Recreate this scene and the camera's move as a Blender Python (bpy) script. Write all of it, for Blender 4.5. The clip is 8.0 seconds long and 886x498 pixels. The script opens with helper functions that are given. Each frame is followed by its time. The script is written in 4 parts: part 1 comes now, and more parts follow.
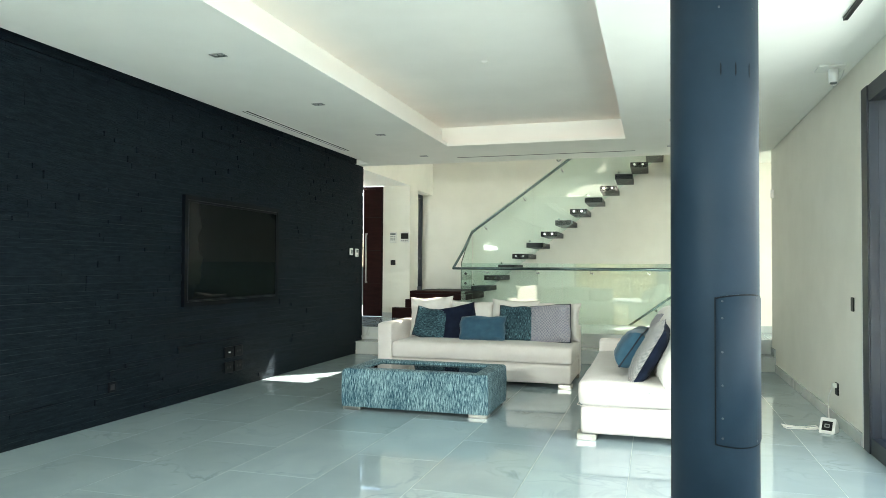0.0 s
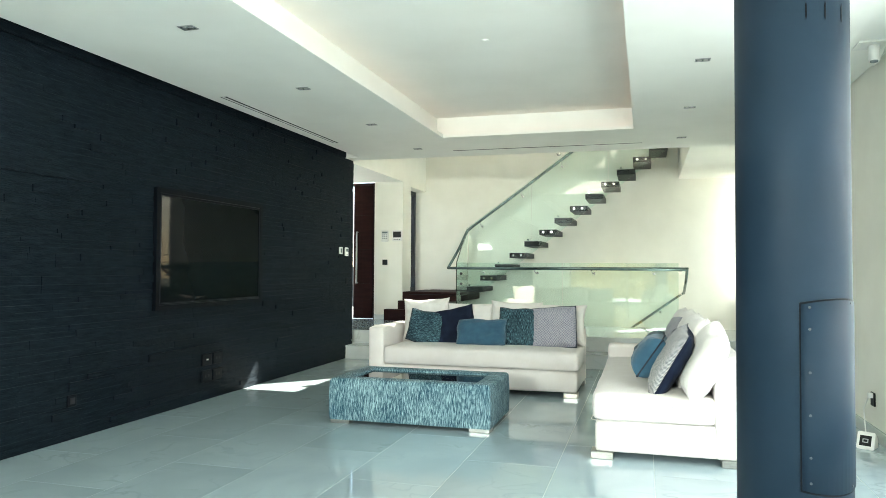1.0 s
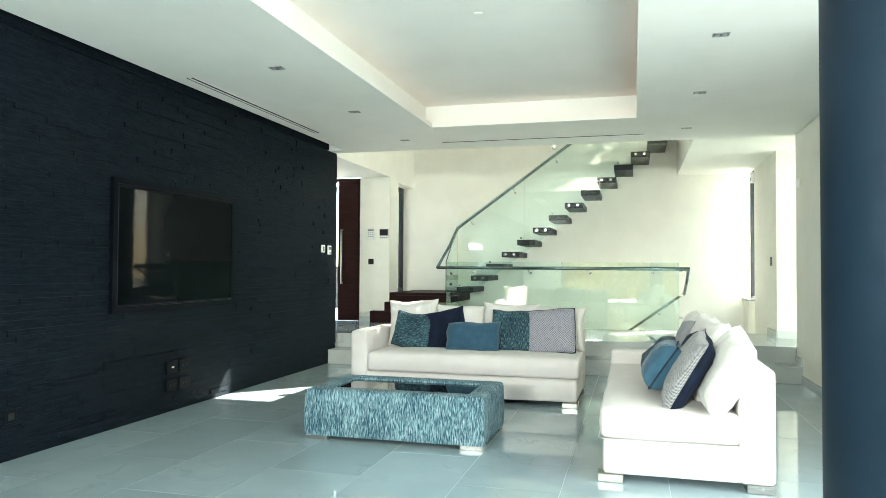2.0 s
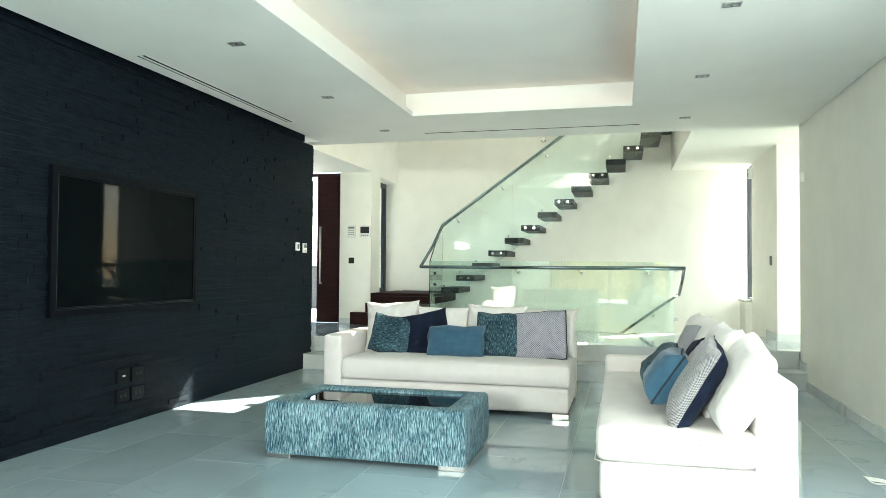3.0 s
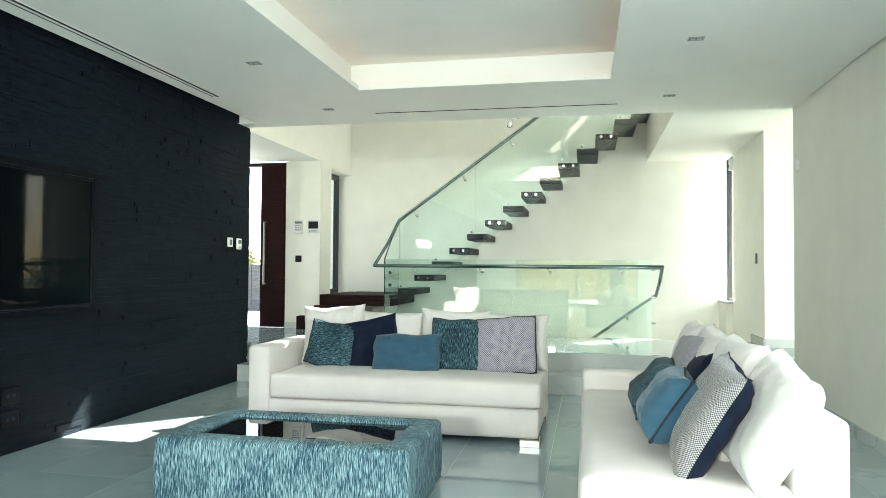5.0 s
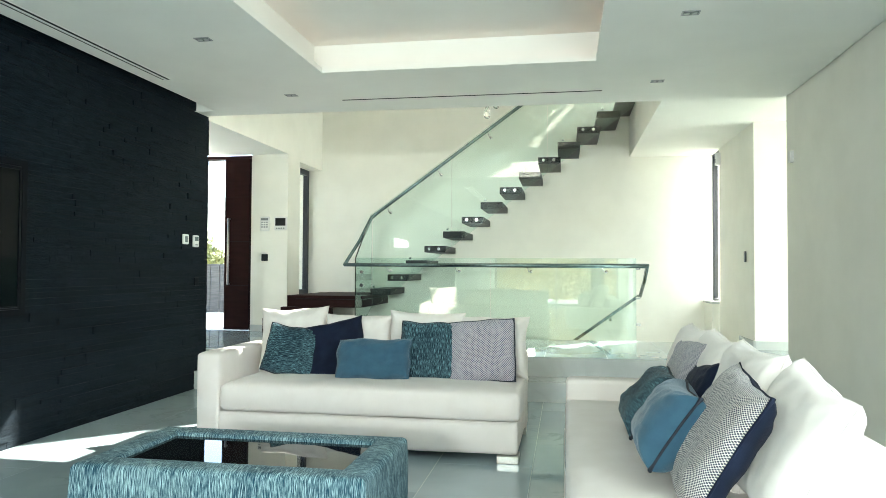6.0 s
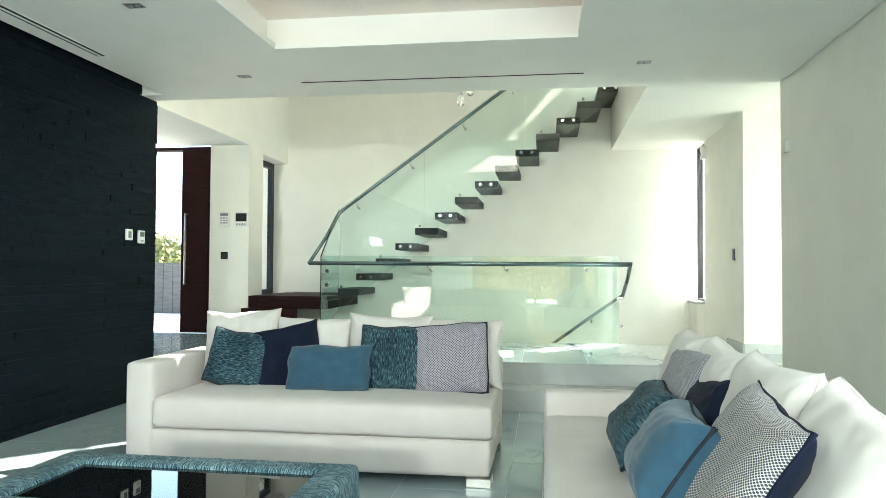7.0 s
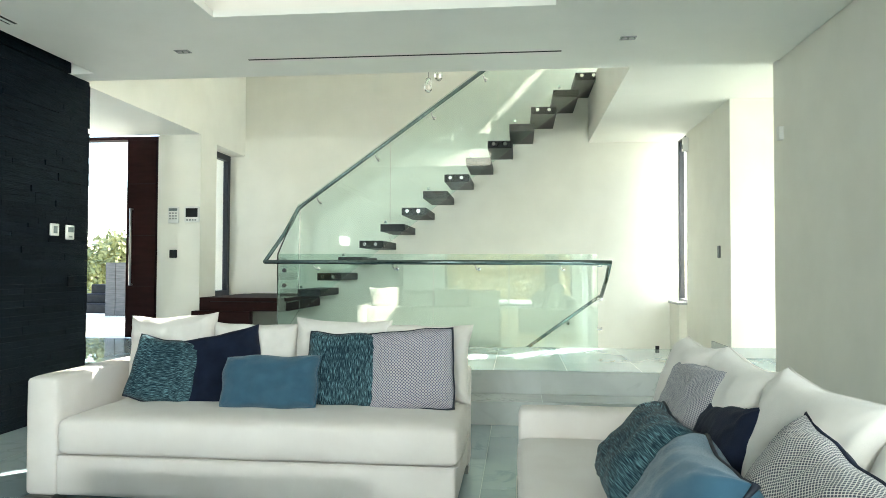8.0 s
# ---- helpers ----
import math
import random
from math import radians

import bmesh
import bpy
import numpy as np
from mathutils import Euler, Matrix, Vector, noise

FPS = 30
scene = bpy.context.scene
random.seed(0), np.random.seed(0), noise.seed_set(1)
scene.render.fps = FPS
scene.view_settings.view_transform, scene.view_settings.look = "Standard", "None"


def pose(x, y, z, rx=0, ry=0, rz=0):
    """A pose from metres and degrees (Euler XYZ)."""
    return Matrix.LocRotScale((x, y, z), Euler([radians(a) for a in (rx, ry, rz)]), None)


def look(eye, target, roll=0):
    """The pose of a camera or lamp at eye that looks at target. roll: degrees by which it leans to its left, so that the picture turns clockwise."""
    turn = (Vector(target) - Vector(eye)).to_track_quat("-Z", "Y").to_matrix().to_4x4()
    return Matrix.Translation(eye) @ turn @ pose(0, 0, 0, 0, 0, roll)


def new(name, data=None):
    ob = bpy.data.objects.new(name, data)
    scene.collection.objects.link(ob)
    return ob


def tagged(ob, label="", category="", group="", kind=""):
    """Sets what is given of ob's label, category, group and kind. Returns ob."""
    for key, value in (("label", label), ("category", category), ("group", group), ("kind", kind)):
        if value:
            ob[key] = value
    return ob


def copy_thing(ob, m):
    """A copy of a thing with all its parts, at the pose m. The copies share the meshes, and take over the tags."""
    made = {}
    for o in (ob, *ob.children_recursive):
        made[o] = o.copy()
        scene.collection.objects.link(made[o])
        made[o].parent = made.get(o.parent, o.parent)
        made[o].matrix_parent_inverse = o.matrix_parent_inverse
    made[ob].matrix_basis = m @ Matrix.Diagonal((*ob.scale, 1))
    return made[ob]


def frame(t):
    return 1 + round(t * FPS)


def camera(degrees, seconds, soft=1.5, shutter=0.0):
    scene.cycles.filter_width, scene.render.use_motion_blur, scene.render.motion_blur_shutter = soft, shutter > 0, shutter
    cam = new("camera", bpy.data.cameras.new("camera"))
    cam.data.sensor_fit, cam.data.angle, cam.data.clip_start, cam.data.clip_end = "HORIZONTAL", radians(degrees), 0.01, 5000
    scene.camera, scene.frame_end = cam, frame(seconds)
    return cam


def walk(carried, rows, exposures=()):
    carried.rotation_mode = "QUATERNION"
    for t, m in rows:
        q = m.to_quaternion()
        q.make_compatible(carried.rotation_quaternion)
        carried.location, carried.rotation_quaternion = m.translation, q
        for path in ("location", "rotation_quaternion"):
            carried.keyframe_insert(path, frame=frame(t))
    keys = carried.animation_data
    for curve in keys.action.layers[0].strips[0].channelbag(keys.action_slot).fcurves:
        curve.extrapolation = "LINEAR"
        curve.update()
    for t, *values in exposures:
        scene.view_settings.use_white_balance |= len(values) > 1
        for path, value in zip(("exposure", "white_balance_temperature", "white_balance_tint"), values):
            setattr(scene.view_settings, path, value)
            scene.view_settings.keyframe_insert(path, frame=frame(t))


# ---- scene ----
cam = camera(64.2, 8.0, soft=0.55)
PATH = [
    (0, (0.075, 0.027, 1.235), (-0.499, 1.942, 1.288), 0.4),
    (0.5, (-0.009, 0.281, 1.237), (-0.572, 2.199, 1.289), 0.4),
    (1, (-0.123, 0.531, 1.227), (-0.674, 2.453, 1.281), 0.3),
    (2.5, (-0.301, 1.32, 1.212), (-0.808, 3.254, 1.267), 0.4),
    (3, (-0.332, 1.575, 1.208), (-0.823, 3.513, 1.263), 0.4),
    (3.5, (-0.364, 1.817, 1.211), (-0.835, 3.76, 1.265), 0.4),
    (4, (-0.389, 2.054, 1.211), (-0.838, 4.002, 1.264), 0.4),
    (4.5, (-0.408, 2.284, 1.205), (-0.833, 4.237, 1.259), 0.4),
    (6, (-0.46, 2.988, 1.185), (-0.802, 4.958, 1.241), 0.3),
    (6.5, (-0.457, 3.245, 1.177), (-0.771, 5.219, 1.233), 0.3),
    (7, (-0.459, 3.514, 1.175), (-0.743, 5.493, 1.23), 0.3),
    (7.5, (-0.46, 3.764, 1.173), (-0.712, 5.747, 1.227), 0.2),
    (8, (-0.459, 4.077, 1.162), (-0.671, 6.065, 1.218), 0.2),
]
EXPOSURES = [(0.0, 2.86, 6650, 4), (1.2, 3.12, 6600, 4), (2.5, 3.21, 6500, 4), (4.5, 3.17, 6450, 4), (6.5, 3.12, 6400, 4), (8.0, 3.05, 6400, 4)]
walk(cam, [(t, look(eye, target, roll)) for t, eye, target, roll in PATH], EXPOSURES)

# ---- world, sun, large lights ----
SUN_AZ, SUN_EL = math.atan2(0.69, 0.724), radians(36.0)   # from +y towards +x
world = bpy.data.worlds.new("sky")
scene.world = world
world.use_nodes = True
wn = world.node_tree.nodes
sky = wn.new("ShaderNodeTexSky")
sky.sky_type, sky.sun_disc = "NISHITA", False
sky.sun_elevation, sky.sun_rotation = SUN_EL, SUN_AZ
sky.air_density, sky.dust_density = 1.0, 1.5
world.node_tree.links.new(sky.outputs["Color"], wn["Background"].inputs["Color"])
wn["Background"].inputs["Strength"].default_value = 0.15

sun = new("sun", bpy.data.lights.new("sun", "SUN"))
sun.data.energy, sun.data.angle, sun.data.color = 5.0, radians(0.5), (1.0, 0.93, 0.82)
to_sun = Vector((math.sin(SUN_AZ) * math.cos(SUN_EL), math.cos(SUN_AZ) * math.cos(SUN_EL), math.sin(SUN_EL)))
sun.matrix_world = look(to_sun * 30, (0, 0, 0))


def window_light(name, eye, target, w, h, watts, color=(0.93, 1.0, 0.97)):
    lamp = new(name, bpy.data.lights.new(name, "AREA"))
    lamp.data.shape, lamp.data.size, lamp.data.size_y = "RECTANGLE", w, h
    lamp.data.energy, lamp.data.color = watts, color
    lamp.matrix_world = look(eye, target)
    return lamp


# area lamps added inside the openings, standing in for sky light
window_light("terrace_daylight", (1.50, 3.3, 1.42), (0, 3.3, 1.2), 3.6, 1.9, 12.0)
window_light("garden_daylight", (-2.1, -3.25, 2.15), (0.9, 4.0, 1.0), 1.4, 0.4, 50)
window_light("high_window_daylight", (1.47, 12.5, 4.8), (-2.0, 12.0, 4.3), 0.9, 2.5, 1.5, (0.90, 1.0, 0.94))
window_light("passage_daylight", (3.28, 10.06, 1.35), (0, 10.06, 1.8), 0.7, 1.8, 3.0, (0.90, 1.0, 0.95))
window_light("stair_window_daylight", (1.50, 12.76, 1.78), (0, 12.76, 1.78), 0.46, 1.9, 0.65)

# ---- materials ----


def ramp(nodes, stops):
    r = nodes.new("ShaderNodeValToRGB")
    while len(r.color_ramp.elements) < len(stops):
        r.color_ramp.elements.new(0.5)
    for e, (p, c) in zip(r.color_ramp.elements, stops):
        e.position, e.color = p, (*c, 1)
    return r


def material(name, c1, c2, scale=8.0, stretch=(1, 1, 1), rough=0.5, metal=0.0, bump=0.0, bump_scale=None, lo=0.35, hi=0.65,
             detail=5.0, rough_var=0.0, vary=0.0, sheen=0.0, coat=0.0, spec=0.5):
    """Noise between two colours at one scale, a finer noise as relief, and a shade of its own for each piece."""
    m = bpy.data.materials.new(name)
    m.use_nodes = True
    n, l = m.node_tree.nodes, m.node_tree.links
    p = n["Principled BSDF"]
    tc, mp = n.new("ShaderNodeTexCoord"), n.new("ShaderNodeMapping")
    mp.inputs["Scale"].default_value = stretch
    l.new(tc.outputs["Object"], mp.inputs["Vector"])
    t = n.new("ShaderNodeTexNoise")
    t.inputs["Scale"].default_value, t.inputs["Detail"].default_value = scale, detail
    l.new(mp.outputs["Vector"], t.inputs["Vector"])
    r = ramp(n, ((lo, c1), (hi, c2)))
    l.new(t.outputs["Fac"], r.inputs["Fac"])
    col = r.outputs["Color"]
    if vary:
        oi, hs = n.new("ShaderNodeObjectInfo"), n.new("ShaderNodeHueSaturation")
        mr = n.new("ShaderNodeMapRange")
        mr.inputs["To Min"].default_value, mr.inputs["To Max"].default_value = 1 - vary, 1 + vary
        l.new(oi.outputs["Random"], mr.inputs["Value"])
        l.new(mr.outputs["Result"], hs.inputs["Value"])
        l.new(col, hs.inputs["Color"])
        col = hs.outputs["Color"]
    l.new(col, p.inputs["Base Color"])
    p.inputs["Roughness"].default_value, p.inputs["Metallic"].default_value = rough, metal
    p.inputs["Sheen Weight"].default_value = sheen
    p.inputs["Specular IOR Level"].default_value = spec
    p.inputs["Coat Weight"].default_value = coat
    if rough_var:
        mr = n.new("ShaderNodeMapRange")
        mr.inputs["To Min"].default_value, mr.inputs["To Max"].default_value = rough - rough_var, rough + rough_var
        l.new(t.outputs["Fac"], mr.inputs["Value"])
        l.new(mr.outputs["Result"], p.inputs["Roughness"])
    if bump:
        b, t2 = n.new("ShaderNodeBump"), n.new("ShaderNodeTexNoise")
        t2.inputs["Scale"].default_value, t2.inputs["Detail"].default_value = bump_scale or scale * 6, 4
        l.new(mp.outputs["Vector"], t2.inputs["Vector"])
        l.new(t2.outputs["Fac"], b.inputs["Height"])
        b.inputs["Strength"].default_value, b.inputs["Distance"].default_value = bump, 0.01
        l.new(b.outputs["Normal"], p.inputs["Normal"])
    return m


def marble(name, base, dark, rough, ior=1.5):
    """Pale marble: broad clouds, thin broken veins, a shade for each slab."""
    m = bpy.data.materials.new(name)
    m.use_nodes = True
    n, l = m.node_tree.nodes, m.node_tree.links
    p = n["Principled BSDF"]
    p.inputs["IOR"].default_value = ior
    tc, oi, add = n.new("ShaderNodeTexCoord"), n.new("ShaderNodeObjectInfo"), n.new("ShaderNodeVectorMath")
    mul = n.new("ShaderNodeVectorMath")
    mul.operation = "SCALE"
    mul.inputs[0].default_value = (37.0, 19.0, 11.0)
    l.new(oi.outputs["Random"], mul.inputs["Scale"])
    l.new(tc.outputs["Object"], add.inputs[0])
    l.new(mul.outputs["Vector"], add.inputs[1])
    cloud = n.new("ShaderNodeTexNoise")
    cloud.inputs["Scale"].default_value, cloud.inputs["Detail"].default_value = 1.6, 6
    cloud.inputs["Distortion"].default_value = 0.8
    vein = n.new("ShaderNodeTexNoise")
    vein.inputs["Scale"].default_value, vein.inputs["Detail"].default_value = 2.6, 8
    vein.inputs["Distortion"].default_value = 0.8
    for t in (cloud, vein):
        l.new(add.outputs["Vector"], t.inputs["Vector"])
    mid = tuple(0.78 * b + 0.22 * d for b, d in zip(base, dark))
    rc = ramp(n, ((0.3, mid), (0.62, base)))
    l.new(cloud.outputs["Fac"], rc.inputs["Fac"])
    rv = ramp(n, ((0.47, (0, 0, 0)), (0.5, (1, 1, 1)), (0.53, (0, 0, 0))))
    l.new(vein.outputs["Fac"], rv.inputs["Fac"])
    mask = n.new("ShaderNodeMath")
    mask.operation = "MULTIPLY"
    l.new(rv.outputs["Color"], mask.inputs[0])
    rm = ramp(n, ((0.5, (0, 0, 0)), (0.72, (0.55, 0.55, 0.55))))
    l.new(cloud.outputs["Fac"], rm.inputs["Fac"])
    l.new(rm.outputs["Color"], mask.inputs[1])
    mx = n.new("ShaderNodeMix")
    mx.data_type = "RGBA"
    l.new(mask.outputs["Value"], mx.inputs["Factor"])
    l.new(rc.outputs["Color"], mx.inputs["A"])
    mx.inputs["B"].default_value = (*dark, 1)
    hs, mr = n.new("ShaderNodeHueSaturation"), n.new("ShaderNodeMapRange")
    mr.inputs["To Min"].default_value, mr.inputs["To Max"].default_value = 0.9, 1.06
    l.new(oi.outputs["Random"], mr.inputs["Value"])
    l.new(mr.outputs["Result"], hs.inputs["Value"])
    l.new(mx.outputs["Result"], hs.inputs["Color"])
    l.new(hs.outputs["Color"], p.inputs["Base Color"])
    rr = n.new("ShaderNodeMapRange")
    rr.inputs["To Min"].default_value, rr.inputs["To Max"].default_value = rough * 0.7, rough * 1.6
    l.new(cloud.outputs["Fac"], rr.inputs["Value"])
    l.new(rr.outputs["Result"], p.inputs["Roughness"])
    return m


def streaked(name, dark, light, along, fine=170.0, long=9.0, lo=0.36, hi=0.66, layout="Object"):
    """Crushed velvet: short streaks across one axis. along: the axes in which the streaks run long."""
    m = bpy.data.materials.new(name)
    m.use_nodes = True
    n, l = m.node_tree.nodes, m.node_tree.links
    p = n["Principled BSDF"]
    tc, mp = n.new("ShaderNodeTexCoord"), n.new("ShaderNodeMapping")
    mp.inputs["Scale"].default_value = [long if a in along else fine for a in "xyz"]
    l.new(tc.outputs[layout], mp.inputs["Vector"])
    t = n.new("ShaderNodeTexNoise")
    t.inputs["Scale"].default_value, t.inputs["Detail"].default_value = 1.0, 2.5
    t.inputs["Distortion"].default_value = 0.05
    l.new(mp.outputs["Vector"], t.inputs["Vector"])
    big = n.new("ShaderNodeTexNoise")
    big.inputs["Scale"].default_value = 5.0
    l.new(tc.outputs["Object"], big.inputs["Vector"])
    am = n.new("ShaderNodeMath")
    am.operation = "MULTIPLY_ADD"
    am.inputs[1].default_value, am.inputs[2].default_value = 0.16, -0.08
    l.new(big.outputs["Fac"], am.inputs[0])
    sm = n.new("ShaderNodeMath")
    l.new(t.outputs["Fac"], sm.inputs[0])
    l.new(am.outputs["Value"], sm.inputs[1])
    mid = tuple((a * 1.4 + b) / 2.6 for a, b in zip(dark, light))
    r = ramp(n, ((lo, dark), ((lo + hi) / 2, mid), (hi, light)))
    l.new(sm.outputs["Value"], r.inputs["Fac"])
    l.new(r.outputs["Color"], p.inputs["Base Color"])
    p.inputs["Roughness"].default_value, p.inputs["Sheen Weight"].default_value = 0.68, 0.05
    p.inputs["Specular IOR Level"].default_value = 0.25
    b = n.new("ShaderNodeBump")
    b.inputs["Strength"].default_value, b.inputs["Distance"].default_value = 0.5, 0.004
    l.new(t.outputs["Fac"], b.inputs["Height"])
    l.new(b.outputs["Normal"], p.inputs["Normal"])
    return m


def lattice(name, dark, light, cell, lo=0.36, hi=0.72):
    """Woven lattice of small rings laid out in metres over a cushion."""
    m = bpy.data.materials.new(name)
    m.use_nodes = True
    n, l = m.node_tree.nodes, m.node_tree.links
    p = n["Principled BSDF"]
    tc, sp = n.new("ShaderNodeTexCoord"), n.new("ShaderNodeSeparateXYZ")
    l.new(tc.outputs["UV"], sp.inputs["Vector"])

    def op(kind, a, b=None):
        k = n.new("ShaderNodeMath")
        k.operation = kind
        for i, v in enumerate((a, b)):
            if v is None:
                continue
            if isinstance(v, (int, float)):
                k.inputs[i].default_value = v
            else:
                l.new(v, k.inputs[i])
        return k.outputs["Value"]
    f = 2 * math.pi / cell
    sx = op("COSINE", op("MULTIPLY", op("ADD", sp.outputs["X"], sp.outputs["Y"]), f * 0.7))
    sz = op("COSINE", op("MULTIPLY", op("SUBTRACT", sp.outputs["X"], sp.outputs["Y"]), f * 0.7))
    v = op("MULTIPLY", sx, sz)
    v2 = op("COSINE", op("MULTIPLY", v, 4.2))
    r = ramp(n, ((lo, dark), (hi, light)))
    l.new(op("MULTIPLY_ADD", v2, 0.5), r.inputs["Fac"])
    r.inputs["Fac"].links[0].from_node.inputs[2].default_value = 0.5
    l.new(r.outputs["Color"], p.inputs["Base Color"])
    p.inputs["Roughness"].default_value, p.inputs["Sheen Weight"].default_value = 0.85, 0.2
    b = n.new("ShaderNodeBump")
    b.inputs["Strength"].default_value, b.inputs["Distance"].default_value = 0.35, 0.002
    l.new(v2, b.inputs["Height"])
    l.new(b.outputs["Normal"], p.inputs["Normal"])
    return m


def glass(name, tint, rough=0.0, ior=1.52):
    m = bpy.data.materials.new(name)
    m.use_nodes = True
    p = m.node_tree.nodes["Principled BSDF"]
    p.inputs["Base Color"].default_value = (*tint, 1)
    p.inputs["Transmission Weight"].default_value, p.inputs["Roughness"].default_value = 1.0, rough
    p.inputs["IOR"].default_value = ior
    return m


def glow(name, color, strength):
    m = bpy.data.materials.new(name)
    m.use_nodes = True
    p = m.node_tree.nodes["Principled BSDF"]
    p.inputs["Base Color"].default_value = (*color, 1)
    p.inputs["Emission Color"].default_value = (*color, 1)
    p.inputs["Emission Strength"].default_value = strength
    return m


PAINT = material("white_wall_paint", (0.815, 0.80, 0.72), (0.855, 0.84, 0.76), 3, rough=0.6, bump=0.04, bump_scale=220)
CEIL_PAINT = material("white_ceiling_paint", (0.84, 0.84, 0.79), (0.875, 0.875, 0.825), 2, rough=0.7, bump=0.03, bump_scale=180)
MARBLE = marble("pale_grey_marble", (0.37, 0.458, 0.49), (0.155, 0.205, 0.23), 0.018, 1.72)
STEP_MARBLE = marble("pale_marble_step", (0.58, 0.61, 0.60), (0.13, 0.155, 0.155), 0.10)
GROUT = material("pale_grout", (0.46, 0.52, 0.51), (0.53, 0.58, 0.57), 30, rough=0.9)
STONE = material("black_ledger_stone", (0.0034, 0.0068, 0.0104), (0.0096, 0.0146, 0.0200), 26, stretch=(1, 0.35, 2.2), rough=0.6, bump=0.55,
                 bump_scale=70, vary=0.2, rough_var=0.12, spec=0.06)
SOFA = material("white_sofa_cotton", (0.735, 0.675, 0.635), (0.775, 0.72, 0.685), 6, rough=0.9, bump=0.22, bump_scale=900, sheen=0.2)
CREAM = material("white_cushion_cotton", (0.745, 0.70, 0.655), (0.785, 0.745, 0.705), 9, rough=0.92, bump=0.3, bump_scale=700, sheen=0.2)
VEL_X = streaked("teal_crushed_velvet", (0.001, 0.047, 0.080), (0.46, 0.66, 0.70), "yz", 680, 25, 0.465, 0.655)
VEL_Y = streaked("teal_crushed_velvet_side", (0.001, 0.047, 0.080), (0.46, 0.66, 0.70), "xz", 680, 25, 0.465, 0.655)
VEL_C = streaked("dark_teal_streaked_velvet", (0.001, 0.016, 0.031), (0.19, 0.36, 0.41), "x", fine=380, long=26, lo=0.47, hi=0.69, layout="UV")
VEL_V = streaked("dark_teal_upright_velvet", (0.001, 0.016, 0.031), (0.19, 0.36, 0.41), "y", fine=380, long=26, lo=0.47, hi=0.69, layout="UV")
BLUE = material("blue_cotton", (0.022, 0.078, 0.130), (0.031, 0.099, 0.157), 14, rough=0.85, bump=0.25, bump_scale=800, sheen=0.3)
NAVY = material("navy_velvet", (0.004, 0.008, 0.022), (0.008, 0.014, 0.036), 10, rough=0.85, bump=0.2, bump_scale=500, sheen=0.04, spec=0.2)
RINGS = lattice("grey_ring_weave", (0.05, 0.055, 0.08), (0.58, 0.55, 0.52), 0.0138, 0.40, 0.80)
RINGS_FINE = lattice("fine_grey_weave", (0.12, 0.12, 0.19), (0.53, 0.51, 0.53), 0.023)
RINGS_SMALL = lattice("small_grey_weave", (0.11, 0.11, 0.16), (0.50, 0.48, 0.48), 0.0115)
PIPING = material("navy_piping", (0.006, 0.01, 0.02), (0.014, 0.02, 0.035), 40, rough=0.7)
WOOD = material("dark_red_wood", (0.017, 0.0052, 0.005), (0.025, 0.0080, 0.0075), 4, stretch=(1, 1, 5), rough=0.55, bump=0.1, bump_scale=40, spec=0.10)
TREAD = material("dark_grey_tread_stone", (0.0045, 0.005, 0.007), (0.009, 0.010, 0.0125), 12, rough=0.42, bump=0.08, spec=0.14)
STEEL = material("brushed_steel", (0.33, 0.325, 0.31), (0.42, 0.415, 0.40), 30, stretch=(1, 1, 12), rough=0.34, metal=1.0)
CHROME = material("polished_chrome", (0.78, 0.78, 0.78), (0.85, 0.85, 0.85), 10, rough=0.08, metal=1.0)
RAIL = material("satin_steel_rail", (0.14, 0.21, 0.22), (0.21, 0.285, 0.29), 20, rough=0.24, metal=1.0)
FLUE = material("dark_blue_lacquered_steel", (0.006, 0.0148, 0.026), (0.009, 0.0195, 0.033), 3, rough=0.56, bump=0.03, bump_scale=300, spec=0.13)
FRAME = material("anthracite_frame", (0.012, 0.016, 0.026), (0.018, 0.023, 0.034), 6, rough=0.4)
SOCKET = material("matt_black_plate", (0.0035, 0.005, 0.0075), (0.006, 0.008, 0.011), 20, rough=0.5, spec=0.08)
BLACK = material("black_plastic", (0.005, 0.006, 0.007), (0.009, 0.010, 0.012), 20, rough=0.4, spec=0.25)
SCREW = material("dull_screw_steel", (0.045, 0.05, 0.055), (0.07, 0.075, 0.08), 30, rough=0.4, metal=0.5)
SLOT = material("dark_slot", (0.01, 0.011, 0.012), (0.02, 0.021, 0.022), 20, rough=0.9)
SCREEN = material("tv_screen_glass", (0.0014, 0.0032, 0.0040), (0.0018, 0.0036, 0.0045), 2, rough=0.03, spec=0.035)
BEZEL = material("gloss_black_bezel", (0.0012, 0.0022, 0.0042), (0.002, 0.0034, 0.006), 6, rough=0.45, spec=0.08)
WHITE_PL = material("white_plastic", (0.74, 0.74, 0.71), (0.78, 0.78, 0.75), 15, rough=0.4)
GREY_PL = material("grey_display", (0.16, 0.19, 0.19), (0.22, 0.25, 0.25), 20, rough=0.25)
SATIN = material("satin_nickel_plate", (0.30, 0.31, 0.31), (0.38, 0.39, 0.39), 20, rough=0.35, metal=0.8)
GLASS = glass("green_tinted_glass", (0.835, 0.94, 0.90))
FRONT_GLASS = glass("green_laminated_glass", (0.75, 0.88, 0.825), 0.0, 1.75)
PANE = glass("clear_window_glass", (0.97, 0.99, 0.98))
TABLE_GLASS = material("black_glass", (0.006, 0.008, 0.009), (0.008, 0.010, 0.011), 3, rough=0.02)
LED = glow("warm_led", (1.0, 0.44, 0.24), 0.16)
LAMP_GLASS = glass("clear_pendant_glass", (0.98, 0.98, 0.98))
